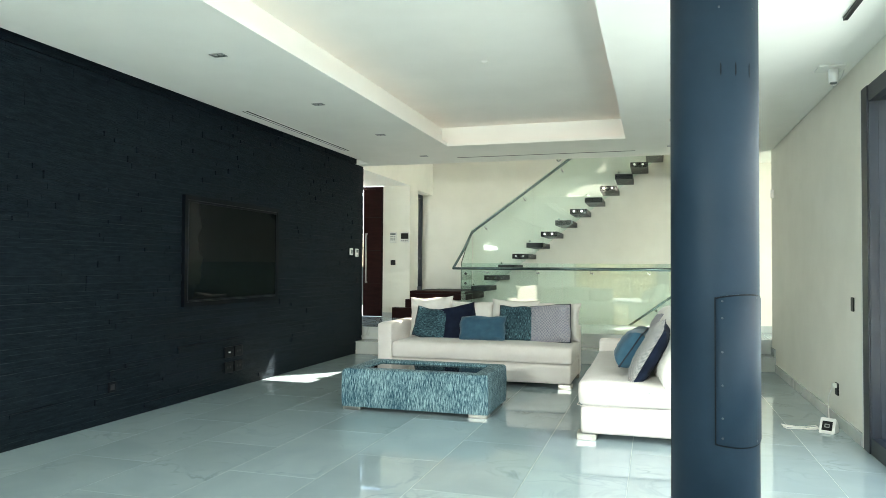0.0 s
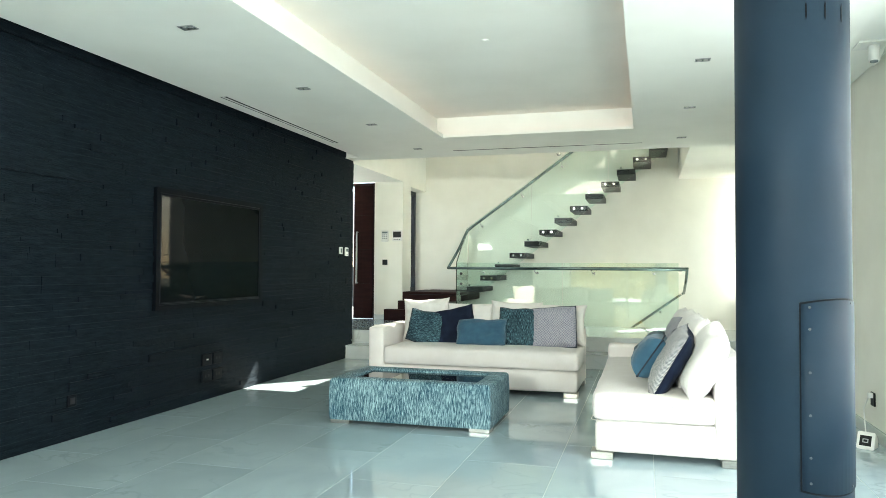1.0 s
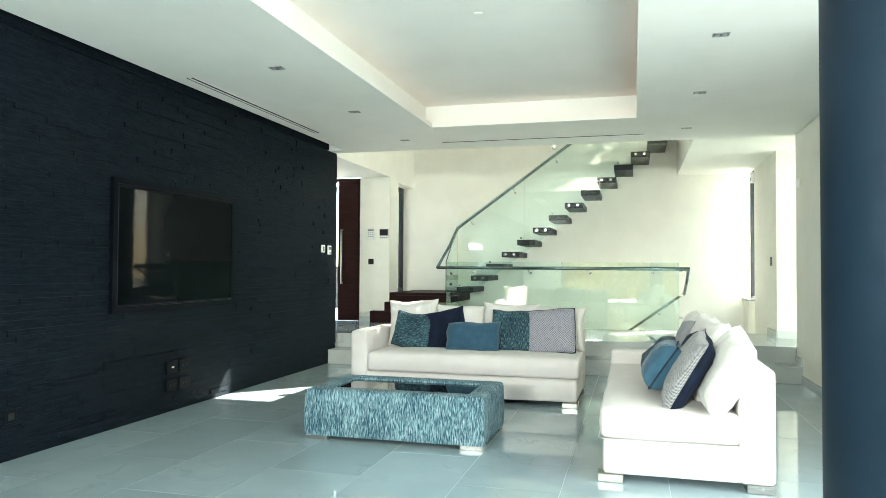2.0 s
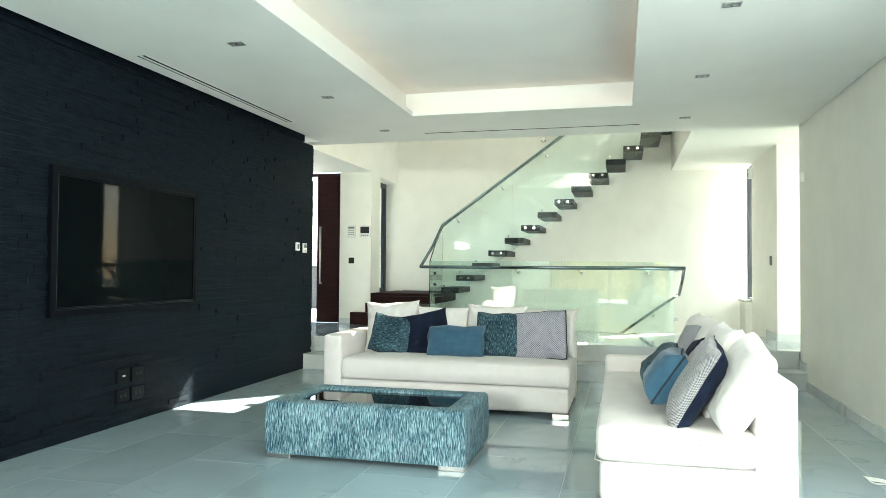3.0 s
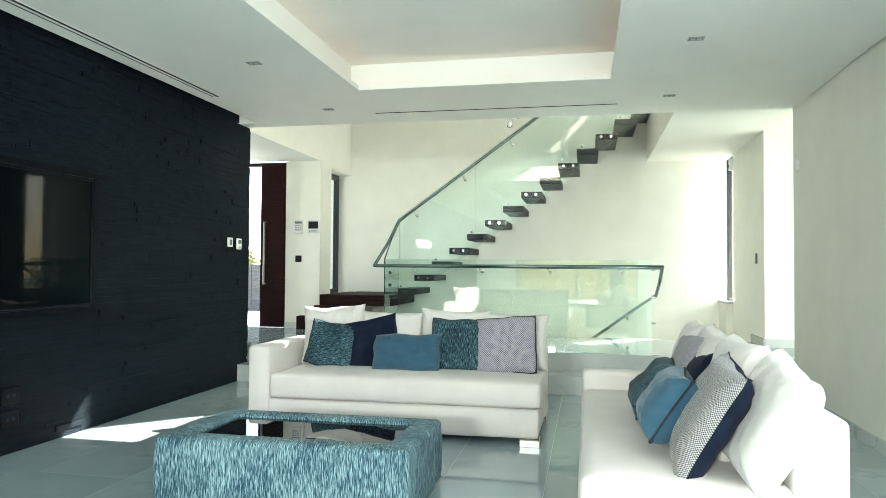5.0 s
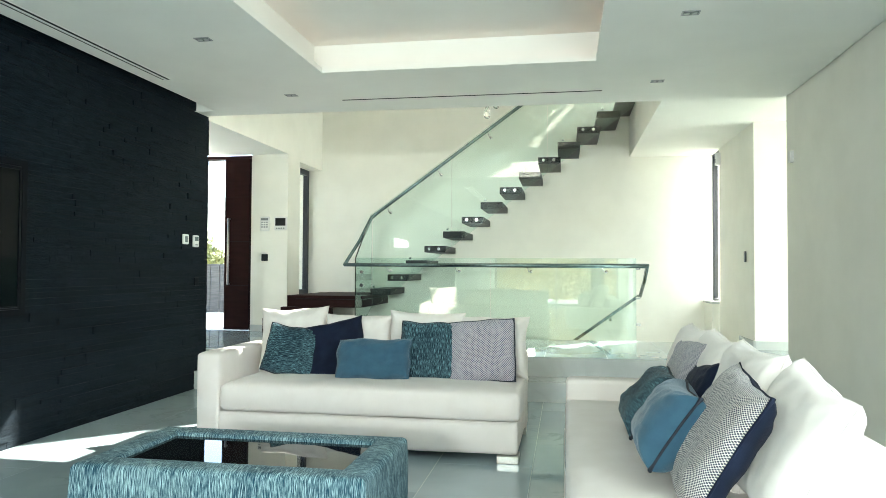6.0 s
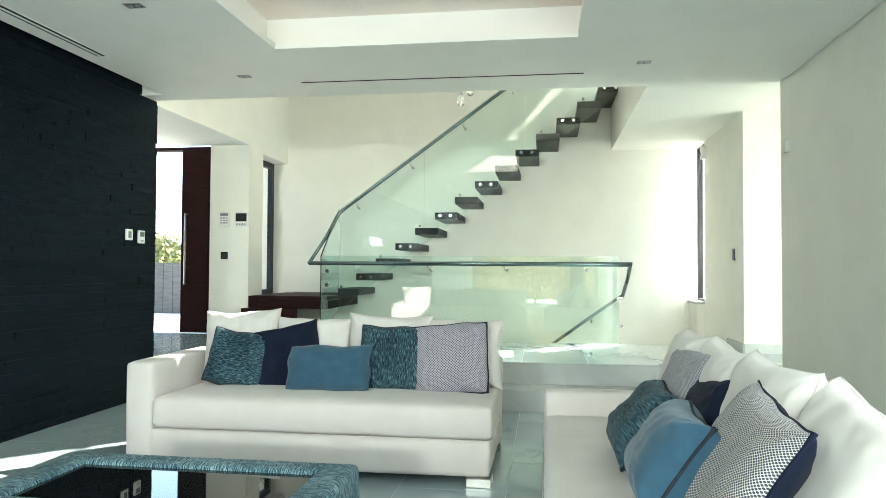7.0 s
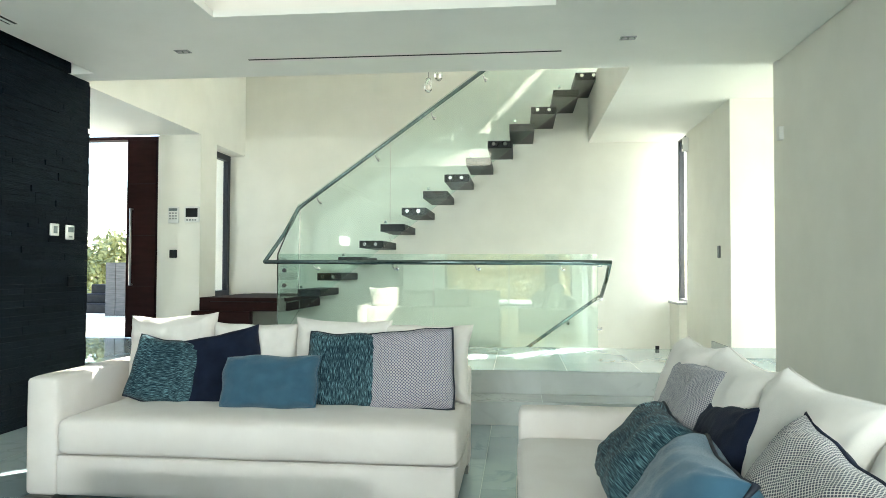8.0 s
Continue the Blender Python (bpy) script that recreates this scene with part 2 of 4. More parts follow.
TIMBER = material("grey_weathered_boards", (0.035, 0.037, 0.04), (0.065, 0.067, 0.07), 4, stretch=(1, 1, 9), rough=0.8, bump=0.3)
PAVING = material("pale_paving", (0.46, 0.45, 0.41), (0.54, 0.53, 0.49), 3, rough=0.8, bump=0.15)
LAWN = material("dry_lawn", (0.09, 0.10, 0.035), (0.19, 0.17, 0.07), 1.4, rough=0.95, bump=0.6, bump_scale=40)
LEAF = material("olive_leaves", (0.11, 0.13, 0.045), (0.19, 0.20, 0.08), 3, rough=0.6)
GOLD_LEAF = material("golden_dry_leaves", (0.40, 0.30, 0.10), (0.55, 0.43, 0.17), 3, rough=0.7)
BARK = material("bark", (0.06, 0.045, 0.03), (0.12, 0.09, 0.06), 10, stretch=(1, 1, 0.3), rough=0.9, bump=0.5)

# ---- builders ----


def mesh_of(name, bm, mat, smooth=False):
    bmesh.ops.recalc_face_normals(bm, faces=bm.faces)
    me = bpy.data.meshes.new(name)
    bm.to_mesh(me)
    bm.free()
    me.materials.append(mat)
    if smooth:
        me.polygons.foreach_set("use_smooth", [True] * len(me.polygons))
    return me


def part(name, bm, mat, parent=None, label="", smooth=False):
    ob = new(name, mesh_of(name, bm, mat, smooth))
    ob.parent = parent
    return tagged(ob, label)


def thing(name, m, label, category, group=""):
    ob = new(name)
    ob.empty_display_size = 0.1
    ob.matrix_world = m
    return tagged(ob, label, category, group)


def add_box(bm, x0, x1, y0, y1, z0, z1, bevel=0.0, seg=2):
    m = Matrix.LocRotScale(((x0 + x1) / 2, (y0 + y1) / 2, (z0 + z1) / 2), None, (x1 - x0, y1 - y0, z1 - z0))
    made = bmesh.ops.create_cube(bm, size=1, matrix=m)["verts"]
    if bevel:
        edges = list({e for v in made for e in v.link_edges})
        bmesh.ops.bevel(bm, geom=edges, offset=bevel, segments=seg, profile=0.5, affect="EDGES")
    return bm


def box(x0, x1, y0, y1, z0, z1, bevel=0.0, seg=2):
    return add_box(bmesh.new(), x0, x1, y0, y1, z0, z1, bevel, seg)


def boxes(*rows):
    bm = bmesh.new()
    for r in rows:
        add_box(bm, *r)
    return bm


def ring(x0, x1, y0, y1, z0, z1, w):
    """A rectangular frame in the y-z plane, x0 to x1 thick, with bars w wide, as one body."""
    bm = bmesh.new()
    loops = []
    for x in (x0, x1):
        for d in (0.0, w):
            loops.append([bm.verts.new((x, y, z)) for y, z in ((y0 + d, z0 + d), (y1 - d, z0 + d), (y1 - d, z1 - d), (y0 + d, z1 - d))])
    bo, bi, fo, fi = loops
    for a, c in ((bo, bi), (fo, fi), (bo, fo), (bi, fi)):
        for k in range(4):
            bm.faces.new((a[k], a[(k + 1) % 4], c[(k + 1) % 4], c[k]))
    return bm


def setting(name, bm, mat, label="", parent=None, kind="structure"):
    ob = part(name, bm, mat, parent, label)
    return tagged(ob, kind=kind)


def add_tube(bm, path, r, n=12, cap=True):
    """A round bar along a polyline, with mitred bends."""
    pts = [Vector(p) for p in path]
    rings = []
    side = None
    for i, p in enumerate(pts):
        a = (pts[i] - pts[i - 1]).normalized() if i else (pts[1] - pts[0]).normalized()
        b = (pts[i + 1] - pts[i]).normalized() if i < len(pts) - 1 else a
        d = (a + b).normalized()
        if side is None:
            side = d.orthogonal().normalized()
        side = (side - d * side.dot(d)).normalized()
        up = d.cross(side)
        k = min(1.6, 1 / max(0.4, d.dot(a)))
        rings.append([bm.verts.new(p + (side * math.cos(2 * math.pi * j / n) + up * math.sin(2 * math.pi * j / n)) * r * (k if 0 < i < len(pts) - 1 else 1)) for j in range(n)])
    for a, b in zip(rings, rings[1:]):
        for j in range(n):
            bm.faces.new((a[j], a[(j + 1) % n], b[(j + 1) % n], b[j]))
    if cap:
        bm.faces.new(rings[0])
        bm.faces.new(rings[-1])
    return bm


def tube(path, r, n=12):
    return add_tube(bmesh.new(), path, r, n)


def add_disc(bm, centre, axis, r, h, n=16):
    c, a = Vector(centre), Vector(axis).normalized()
    return add_tube(bm, (c - a * h / 2, c + a * h / 2), r, n)


def soft_box(x0, x1, y0, y1, z0, z1, r=0.04, puff=0.0, n=14, wrinkle=0.004, seed=0.0):
    """An upholstered block: rounded edges, a slightly domed top and uneven faces."""
    bm = bmesh.new()
    size = Vector((x1 - x0, y1 - y0, z1 - z0))
    mid = Vector(((x0 + x1) / 2, (y0 + y1) / 2, (z0 + z1) / 2))
    cuts = [max(4, min(30, int(s / 0.07))) for s in size]
    seen = {}

    def vert(i, j, k):
        key = (i, j, k)
        if key not in seen:
            # finer spacing towards the edges
            f = [0.5 - 0.5 * math.cos(math.pi * q / c) for q, c in zip(key, cuts)]
            p = Vector([(u - 0.5) * s for u, s in zip(f, size)])
            inner = Vector([max(-s / 2 + r, min(s / 2 - r, c)) for c, s in zip(p, size)])
            d = p - inner
            if d.length > 1e-9:
                # onto the rounded edge
                out = inner + d.normalized() * r if sum(abs(c) > 1e-9 for c in d) > 1 else p
            else:
                out = p
            if p.z > size.z / 2 - 1e-6 and puff:
                out.z += puff * (1 - (2 * p.x / size.x) ** 4) * (1 - (2 * p.y / size.y) ** 4)
            w = out + mid
            out += noise.noise_vector((w.x * 3 + seed, w.y * 3, w.z * 3)) * wrinkle
            seen[key] = bm.verts.new(out + mid)
        return seen[key]
    a, b, c = cuts
    for i in range(a):
        for j in range(b):
            for k in (0, c):
                bm.faces.new((vert(i, j, k), vert(i + 1, j, k), vert(i + 1, j + 1, k), vert(i, j + 1, k)))
    for i in range(a):
        for k in range(c):
            for j in (0, b):
                bm.faces.new((vert(i, j, k), vert(i + 1, j, k), vert(i + 1, j, k + 1), vert(i, j, k + 1)))
    for j in range(b):
        for k in range(c):
            for i in (0, a):
                bm.faces.new((vert(i, j, k), vert(i, j + 1, k), vert(i, j + 1, k + 1), vert(i, j, k + 1)))
    return bm


def pillow_point(u, v, w, h, t, side, seed, crease, pinch=0.06, slump=0.0, round_off=0.0):
    x = w / 2 * u * (1 - pinch * (1 - v * v) * abs(u) ** 1.5)
    z = h / 2 * v * (1 - pinch * (1 - u * u) * abs(v) ** 1.5)
    k = max(0.0, (1 - u ** 4) * (1 - v ** 4)) ** 0.42
    y = side * t / 2 * k * (1 + 0.12 * noise.noise((u * 1.3 + seed, v * 1.3, side)))
    p = Vector((x, y, z + h / 2))
    fold = noise.noise((u * 3.2 + seed * 3, v * 3.2, side * 4 + seed)) * crease
    fold += noise.noise((u * 7 + seed, v * 2.4, side * 2)) * crease * 0.5
    p.y += side * fold * k
    corner = (abs(u) * abs(v)) ** 3
    ray = math.atan2(1.02 - abs(v), 1.02 - abs(u))
    p.y += side * crease * 0.9 * math.sin(ray * 11 + seed) * (abs(u * v)) ** 1.5 * k
    top, flank = max(0.0, abs(v) - 0.35) / 0.65, max(0.0, abs(u) - 0.35) / 0.65
    wave = noise.noise((u * 9 + seed * 5, v * 1.5, seed + math.copysign(3.0, v)))
    wave_s = noise.noise((v * 9 + seed * 7, u * 1.5, seed + math.copysign(5.0, u)))
    p.y += side * crease * 0.75 * (wave * top * (1.05 - abs(v)) * 2.2 + wave_s * flank * (1.05 - abs(u)) * 2.2)
    p.x += (math.copysign(0.008, u) - round_off * u) * corner
    p.z += (math.copysign(0.007, v) - round_off * v) * corner
    p.x += noise.noise((v * 1.6 + seed, seed, 3.0)) * 0.012
    p.z += noise.noise((u * 1.6 + seed, seed, 7.0)) * 0.012 - slump * ((1 + u) / 2) ** 2 * (1 + v) / 2
    return p


def pillow(m, w, h, t, front, label, category="cushion", back=None, piping=None, seed=0.0, group="", crease=0.009, pinch=0.06, slump=0.0, round_off=0.0, piping_r=0.0055, n=44):
    """A stuffed cushion: width along x, height along z, front towards -y, standing on its lower edge."""
    base = thing("cushion", m, label, category, group)
    flat_u = [0.55 * math.sin(math.pi / 2 * (2 * i / n - 1)) + 0.45 * (2 * i / n - 1) for i in range(n + 1)]
    for name, side, mat in (("front_cover", -1, front), ("back_cover", 1, back or front)):
        bm = bmesh.new()
        grid = [[bm.verts.new(pillow_point(math.sin(math.pi / 2 * (2 * i / n - 1)), math.sin(math.pi / 2 * (2 * j / n - 1)), w, h, t, side, seed, crease, pinch, slump, round_off))
                 for j in range(n + 1)] for i in range(n + 1)]
        for i in range(n):
            for j in range(n):
                bm.faces.new((grid[i][j], grid[i + 1][j], grid[i + 1][j + 1], grid[i][j + 1]))
        # the cloth's own layout, near to true length over the swell
        uv = bm.loops.layers.uv.new("cloth")
        flat = {grid[i][j]: (flat_u[i] * (w + 0.5 * t) / 2, flat_u[j] * (h + 0.5 * t) / 2) for i in range(n + 1) for j in range(n + 1)}
        for face in bm.faces:
            for loop in face.loops:
                loop[uv].uv = flat[loop.vert]
        part(name, bm, mat, base, smooth=True)
    rim = [(-1 + 2 * i / 12, -1) for i in range(12)] + [(1, -1 + 2 * i / 12) for i in range(12)]
    rim += [(-u, -v) for u, v in rim]
    pts = [pillow_point(u, v, w, h, t, -1, seed, 0, pinch, slump, round_off) for u, v in rim]
    part("piping", tube(pts + pts[:2], piping_r if piping else 0.003, 6), piping or front, base, smooth=True)
    return base


# ---- the structure ----
LX, RX = -4.04, 1.48          # living room walls
CZ = 2.71                     # living room ceiling
PZ = 0.36                     # raised level
EDGE = 9.56                   # where the living room ceiling ends
BACK = 13.0                   # wall behind the stair
VOID_L, VOID_R, VOID_TOP = -4.03, 0.41, 7.0
SLOT_X, SLOT_END = -3.822, 9.352   # recess between the ceiling and the stone wall
GAP_X = 1.432                 # shadow gap between the ceiling and the white wall
ENTRY, ENTRY_Z = 11.7, 2.675  # wall and ceiling of the entrance

setting("floor", box(LX - 0.1, RX + 0.1, -3.3, 9.36, -0.3, -0.0015), GROUT, "pale grey polished marble floor of large slabs")
setting("wall_west", boxes((LX - 0.34, LX - 0.012, -3.3, 9.605, -0.3, 2.705), (LX - 0.34, LX - 0.012, -3.3, SLOT_END, 2.705, 2.95)), STONE, "black stone-clad feature wall")
setting("wall_east", boxes((RX, RX + 0.3, 5.64, 9.68, -0.3, 3.2), (RX, RX + 0.3, -3.3, -1.46, -0.3, 3.2), (RX, RX + 0.3, -1.46, 5.64, 2.5, 3.2)), PAINT,
        "smooth off-white painted wall")
setting("wall_east_far", boxes((RX, RX + 0.3, 10.8, 12.2, -3.2, 2.75), (RX, RX + 0.1, 12.2, 12.5, -3.2, 2.75), (RX, RX + 0.1, 12.5, BACK, -3.2, 0.755), (RX, RX + 0.3, 9.68, 10.8, -0.3, PZ - 0.02),
                               (RX - 0.09, RX, 12.5, BACK, -3.2, 0.755)), PAINT, "off-white painted wall beside the stairwell")
setting("wall_south", boxes((LX - 0.3, -2.75, -3.6, -3.3, -0.3, 3.2), (1.2, RX + 0.3, -3.6, -3.3, -0.3, 3.2), (-2.75, 1.2, -3.6, -3.3, -0.3, 0.0),
                            (-2.75, 1.2, -3.6, -3.3, 2.45, 3.2)), PAINT, "off-white wall behind with a wide garden window")
setting("wall_north", boxes((-4.5, RX + 0.1, BACK, BACK + 0.3, -3.2, VOID_TOP)), PAINT, "tall off-white wall behind the floating stair")

# ceiling with its raised tray
TX0, TX1, TY0, TY1 = -2.335, -0.24, 1.6, 8.22
# the upstands behind the lip stand back, to make the cove
bm = bmesh.new()
C = 0.10
UP = CZ + 0.044
for r in ((SLOT_X, TX0 - C, -3.3, EDGE, UP, 3.2), (TX1 + C, GAP_X, -3.3, EDGE, UP, 3.2), (TX0 - C, TX1 + C, TY1 + C, EDGE, UP, 3.2),
          (TX0 - C, TX1 + C, -3.3, TY0 - C, UP, 3.2), (LX - 0.3, RX + 0.3, -3.3, EDGE, 2.955, 3.2)):
    add_box(bm, *r)
for r in ((SLOT_X, TX0, -3.3, EDGE, CZ, UP - 0.004), (TX1, GAP_X, -3.3, EDGE, CZ, UP - 0.004), (TX0, TX1, TY1, EDGE, CZ, UP - 0.004), (TX0, TX1, -3.3, TY0, CZ, UP - 0.004),
          (LX - 0.3, SLOT_X, SLOT_END, EDGE, CZ, 2.954), (GAP_X, RX + 0.3, -3.3, EDGE, CZ + 0.022, 2.954), (VOID_R, RX + 0.3, EDGE, BACK, 2.743, 3.38), (RX + 0.3, 3.4, 9.4, 11.1, 2.743, 3.2),
          (-7.3, VOID_L - 0.004, EDGE + 0.004, ENTRY, ENTRY_Z, 3.2)):
    add_box(bm, *r)
setting("ceiling", bm, CEIL_PAINT, "white ceiling with a raised rectangular tray")

# stairwell void above
setting("wall_void_west", boxes((VOID_L - 0.5, VOID_L, EDGE, ENTRY, ENTRY_Z, 3.75), (VOID_L - 0.5, VOID_L, EDGE, BACK, 3.75, VOID_TOP), (VOID_L - 0.5, VOID_L, ENTRY, BACK, 2.63, 3.75),
                                (VOID_L - 0.5, VOID_L, ENTRY, 12.12, -0.3, 2.63), (VOID_L - 0.5, VOID_L, 12.12, BACK, -0.3, 0.8)), PAINT, "white wall of the double-height stairwell")
setting("wall_void_south", boxes((VOID_L - 0.3, RX + 0.3, EDGE - 0.3, EDGE, 3.2, VOID_TOP)), PAINT, "upper white wall of the stairwell")
setting("wall_void_east", boxes((RX, RX + 0.1, EDGE, 11.0, 3.38, VOID_TOP), (RX, RX + 0.1, 11.0, 12.03, 3.38, 5.31), (RX, RX + 0.1, 11.0, 12.03, 5.43, 5.76), (RX, RX + 0.1, 12.03, BACK, 3.38, 3.5),
                                (RX, RX + 0.1, 11.0, 12.03, 5.99, VOID_TOP), (RX, RX + 0.1, 12.03, BACK, 6.22, VOID_TOP)), PAINT, "upper white wall of the stairwell")
# unseen sloping block added in the high window's head to shape the sunlight
bm = bmesh.new()
outline = ((12.03, 5.985), (12.66, 5.985), (BACK, 6.175), (BACK, 6.22), (12.03, 6.22))
near = [bm.verts.new((RX + 0.002, y, z)) for y, z in outline]
far = [bm.verts.new((RX + 0.085, y, z)) for y, z in outline]
bm.faces.new(near)
bm.faces.new(far[::-1])
for i in range(5):
    bm.faces.new((near[i], far[i], far[(i + 1) % 5], near[(i + 1) % 5]))
setting("sun_shaping_head", bm, PAINT, "unseen sloping block shaping the sun through the high stairwell window")
setting("ceiling_void", boxes((VOID_L - 0.3, RX + 0.3, EDGE - 0.3, BACK + 0.3, VOID_TOP, VOID_TOP + 0.2)), CEIL_PAINT, "high white stairwell ceiling")

# entry hall
# second box is unseen, added to limit the daylight through the doorway
setting("wall_entry", boxes((-4.535, VOID_L - 0.5, ENTRY, ENTRY + 0.3, -0.3, ENTRY_Z), (-7.3, -6.15, ENTRY, ENTRY + 0.3, -0.3, ENTRY_Z)), PAINT, "white entrance wall beside the dark wooden door")
setting("wall_entry_west", boxes((-7.6, -7.3, 9.2, ENTRY + 0.3, -0.3, 3.2)), PAINT, "white wall of the entrance hall")
setting("wall_entry_south", boxes((-7.3, LX - 0.345, 9.2, 9.5, -0.3, 3.2)), PAINT, "white wall of the entrance hall")

# passage to the side wing
setting("wall_passage_north", boxes((RX + 0.3, 3.4, 10.8, 11.1, -0.3, 2.76)), PAINT, "white wall of the side passage")
setting("wall_passage_south", boxes((RX + 0.3, 3.4, 9.38, 9.68, -0.3, 2.76)), PAINT, "white wall of the side passage")
setting("wall_passage_end", boxes((3.3, 3.6, 10.45, 10.8, -0.3, 2.76), (3.3, 3.6, 9.38, 10.45, 2.3, 2.76)), PAINT, "white end wall of the side passage")
setting("wall_wing", boxes((RX + 0.3, 11.0, 5.6, 5.9, -0.3, 4.2)), PAINT, "white outer wall of the side wing")

# raised level, two marble steps and the stairwell opening
setting("platform", boxes((-7.3, RX, 9.74, 11.42, -0.3, PZ - 0.0015), (-7.3, -2.98, 11.42, ENTRY, -0.3, PZ - 0.0015), (VOID_L, -2.98, ENTRY, BACK, -0.3, PZ - 0.0015),
                          (RX, 3.4, 9.68, 10.8, -0.3, PZ - 0.0015)), GROUT, "raised marble-paved level behind the seating")
setting("step", boxes((LX - 0.3, RX, 9.40, 9.74, -0.3, 0.1745)), GROUT, "low marble step up to the raised level")
setting("stairwell_floor", boxes((-3.2, RX, 11.42, BACK, -3.2, -3.0)), GROUT, "marble floor at the foot of the lower stair")
setting("stairwell_wall", boxes((-3.2, -2.98, 11.42, BACK, -3.0, -0.3), (-3.2, RX, 11.2, 11.42, -3.0, -0.3)), PAINT, "white wall of the lower stairwell")

# outdoors
setting("ground", box(-60, 60, -60, 80, -0.6, -0.32), LAWN, "dry lawn and earth around the house")
setting("terrace", boxes((RX + 0.3, 9.0, -8.0, 5.6, -0.3, -0.03), (-7.0, RX + 0.3, -9.0, -3.6, -0.3, -0.03)), PAVING, "pale stone terrace outside the glass doors")
setting("forecourt", boxes((-12.0, VOID_L - 0.5, ENTRY + 0.3, 17.5, -0.3, PZ - 0.03), (-6.15, -4.535, ENTRY, ENTRY + 0.3, -0.3, PZ - 0.02)), PAVING, "pale stone forecourt outside the front door")

# ---- windows and doors ----


def framed_window(name, m, w, h, bar, mullions=(), transoms=(), label="", depth=0.07):
    """A framed pane in the x-z plane, with its corner at the origin."""
    ob = setting(name, boxes((0, w, 0, depth, 0, bar), (0, w, 0, depth, h - bar, h), (0, bar, 0, depth, bar, h - bar), (w - bar, w, 0, depth, bar, h - bar)), FRAME, label)
    ob.matrix_world = m
    for x in mullions:
        part("mullion", box(x - bar / 2, x + bar / 2, 0.004, depth - 0.004, bar, h - bar), FRAME, ob)
    for z in transoms:
        part("transom", box(bar, w - bar, 0.006, depth - 0.006, z - bar / 3, z + bar / 3), FRAME, ob)
    edges = [bar, *mullions, w - bar]
    for a, b in zip(edges, edges[1:]):
        p = part("pane", box(a, b, depth / 2 - 0.004, depth / 2 + 0.004, bar, h - bar), PANE, ob)
        p.visible_shadow = False
    return ob


framed_window("window_1", pose(-2.75, -3.55, 0.0), 3.95, 2.45, 0.06, (2.0,), (), "wide garden window in a dark frame")
framed_window("window_2", pose(RX + 0.09, 12.5, 0.78, 0, 0, 90), 0.5, 1.97, 0.03, (), (), "narrow tall window beside the stair")
framed_window("window_3", pose(VOID_L - 0.20, 12.12, 0.8, 0, 0, 90), 0.88, 1.83, 0.075, (), (), "slim dark-framed window at the foot of the stair")
framed_window("window_4", pose(RX + 0.09, 12.03, 3.5, 0, 0, 90), 0.968, 2.72, 0.022, (), (1.7,), "high stairwell window in a dark frame")
# two unseen slots added high up, sized to throw narrow sun streaks
framed_window("window_6", pose(RX + 0.09, 11.0, 5.76, 0, 0, 90), 1.03, 0.23, 0.012, (), (), "unseen slot opening high in the stairwell, added to shape sunlight")
framed_window("window_7", pose(RX + 0.09, 11.0, 5.31, 0, 0, 90), 1.03, 0.12, 0.012, (), (), "unseen thin slot opening high in the stairwell, added to shape sunlight")
framed_window("window_5", pose(3.4, 9.68, PZ, 0, 0, 90), 0.77, 1.94, 0.06, (), (), "glazed end of the side passage")
door = framed_window("door_1", pose(RX + 0.11, -1.46, 0.0, 0, 0, 90), 7.0, 2.5, 0.11, (2.4, 4.75), (), "sliding glass terrace door in a dark frame", 0.12)
part("jamb", box(6.90, 7.04, -0.02, 0.13, 0, 2.5, 0.004), FRAME, door)
setting("door_reveal", boxes((RX - 0.012, RX + 0.05, 5.585, 5.639, 0, 2.5)), WHITE_PL, "white edge of the terrace door opening")

# front door
DX = -4.535
frame_d = setting("door_2", boxes((DX - 1.615, DX, ENTRY + 0.06, ENTRY + 0.20, 2.635, ENTRY_Z - 0.001), (DX - 0.04, DX - 0.002, ENTRY + 0.06, ENTRY + 0.20, PZ, 2.635),
                                  (DX - 1.614, DX - 1.575, ENTRY + 0.06, ENTRY + 0.20, PZ, 2.635)), WOOD, "tall dark red-brown wooden front door standing open")
part("door_leaf", box(DX - 0.39, DX - 0.044, ENTRY + 0.03, ENTRY + 0.09, PZ + 0.008, 2.63, 0.003), WOOD, frame_d)
for z in (0.95, 1.53, 2.12):
    part("groove", box(DX - 0.389, DX - 0.046, ENTRY + 0.0285, ENTRY + 0.0296, z, z + 0.004), SLOT, frame_d)
HX, HY = DX - 0.315, ENTRY + 0.03
part("door_handle", tube(((HX, HY, 0.97), (HX, HY - 0.045, 0.97), (HX, HY - 0.045, 1.83), (HX, HY, 1.83)), 0.011, 10), STEEL, frame_d, "long brushed steel pull bar", True)

# ---- fixtures of the ceiling ----


def downlight(x, y):
    t = thing("downlight", pose(x, y, CZ), "small square recessed ceiling downlight with twin lamps", "downlight", "ceiling downlights")
    bm = bmesh.new()
    for r in ((-0.052, 0.052, -0.036, -0.030, -0.005, 0.0), (-0.052, 0.052, 0.030, 0.036, -0.005, 0.0), (-0.052, -0.046, -0.030, 0.030, -0.005, 0.0), (0.046, 0.052, -0.030, 0.030, -0.005, 0.0)):
        add_box(bm, *r)
    part("trim", bm, SATIN, t)
    part("housing", box(-0.046, 0.046, -0.030, 0.030, -0.002, 0.0), GREY_PL, t)
    for dx in (-0.022, 0.022):
        part("lamp", add_disc(bmesh.new(), (dx, 0, -0.005), (0, 0, 1), 0.017, 0.006), SATIN, t)
    return t


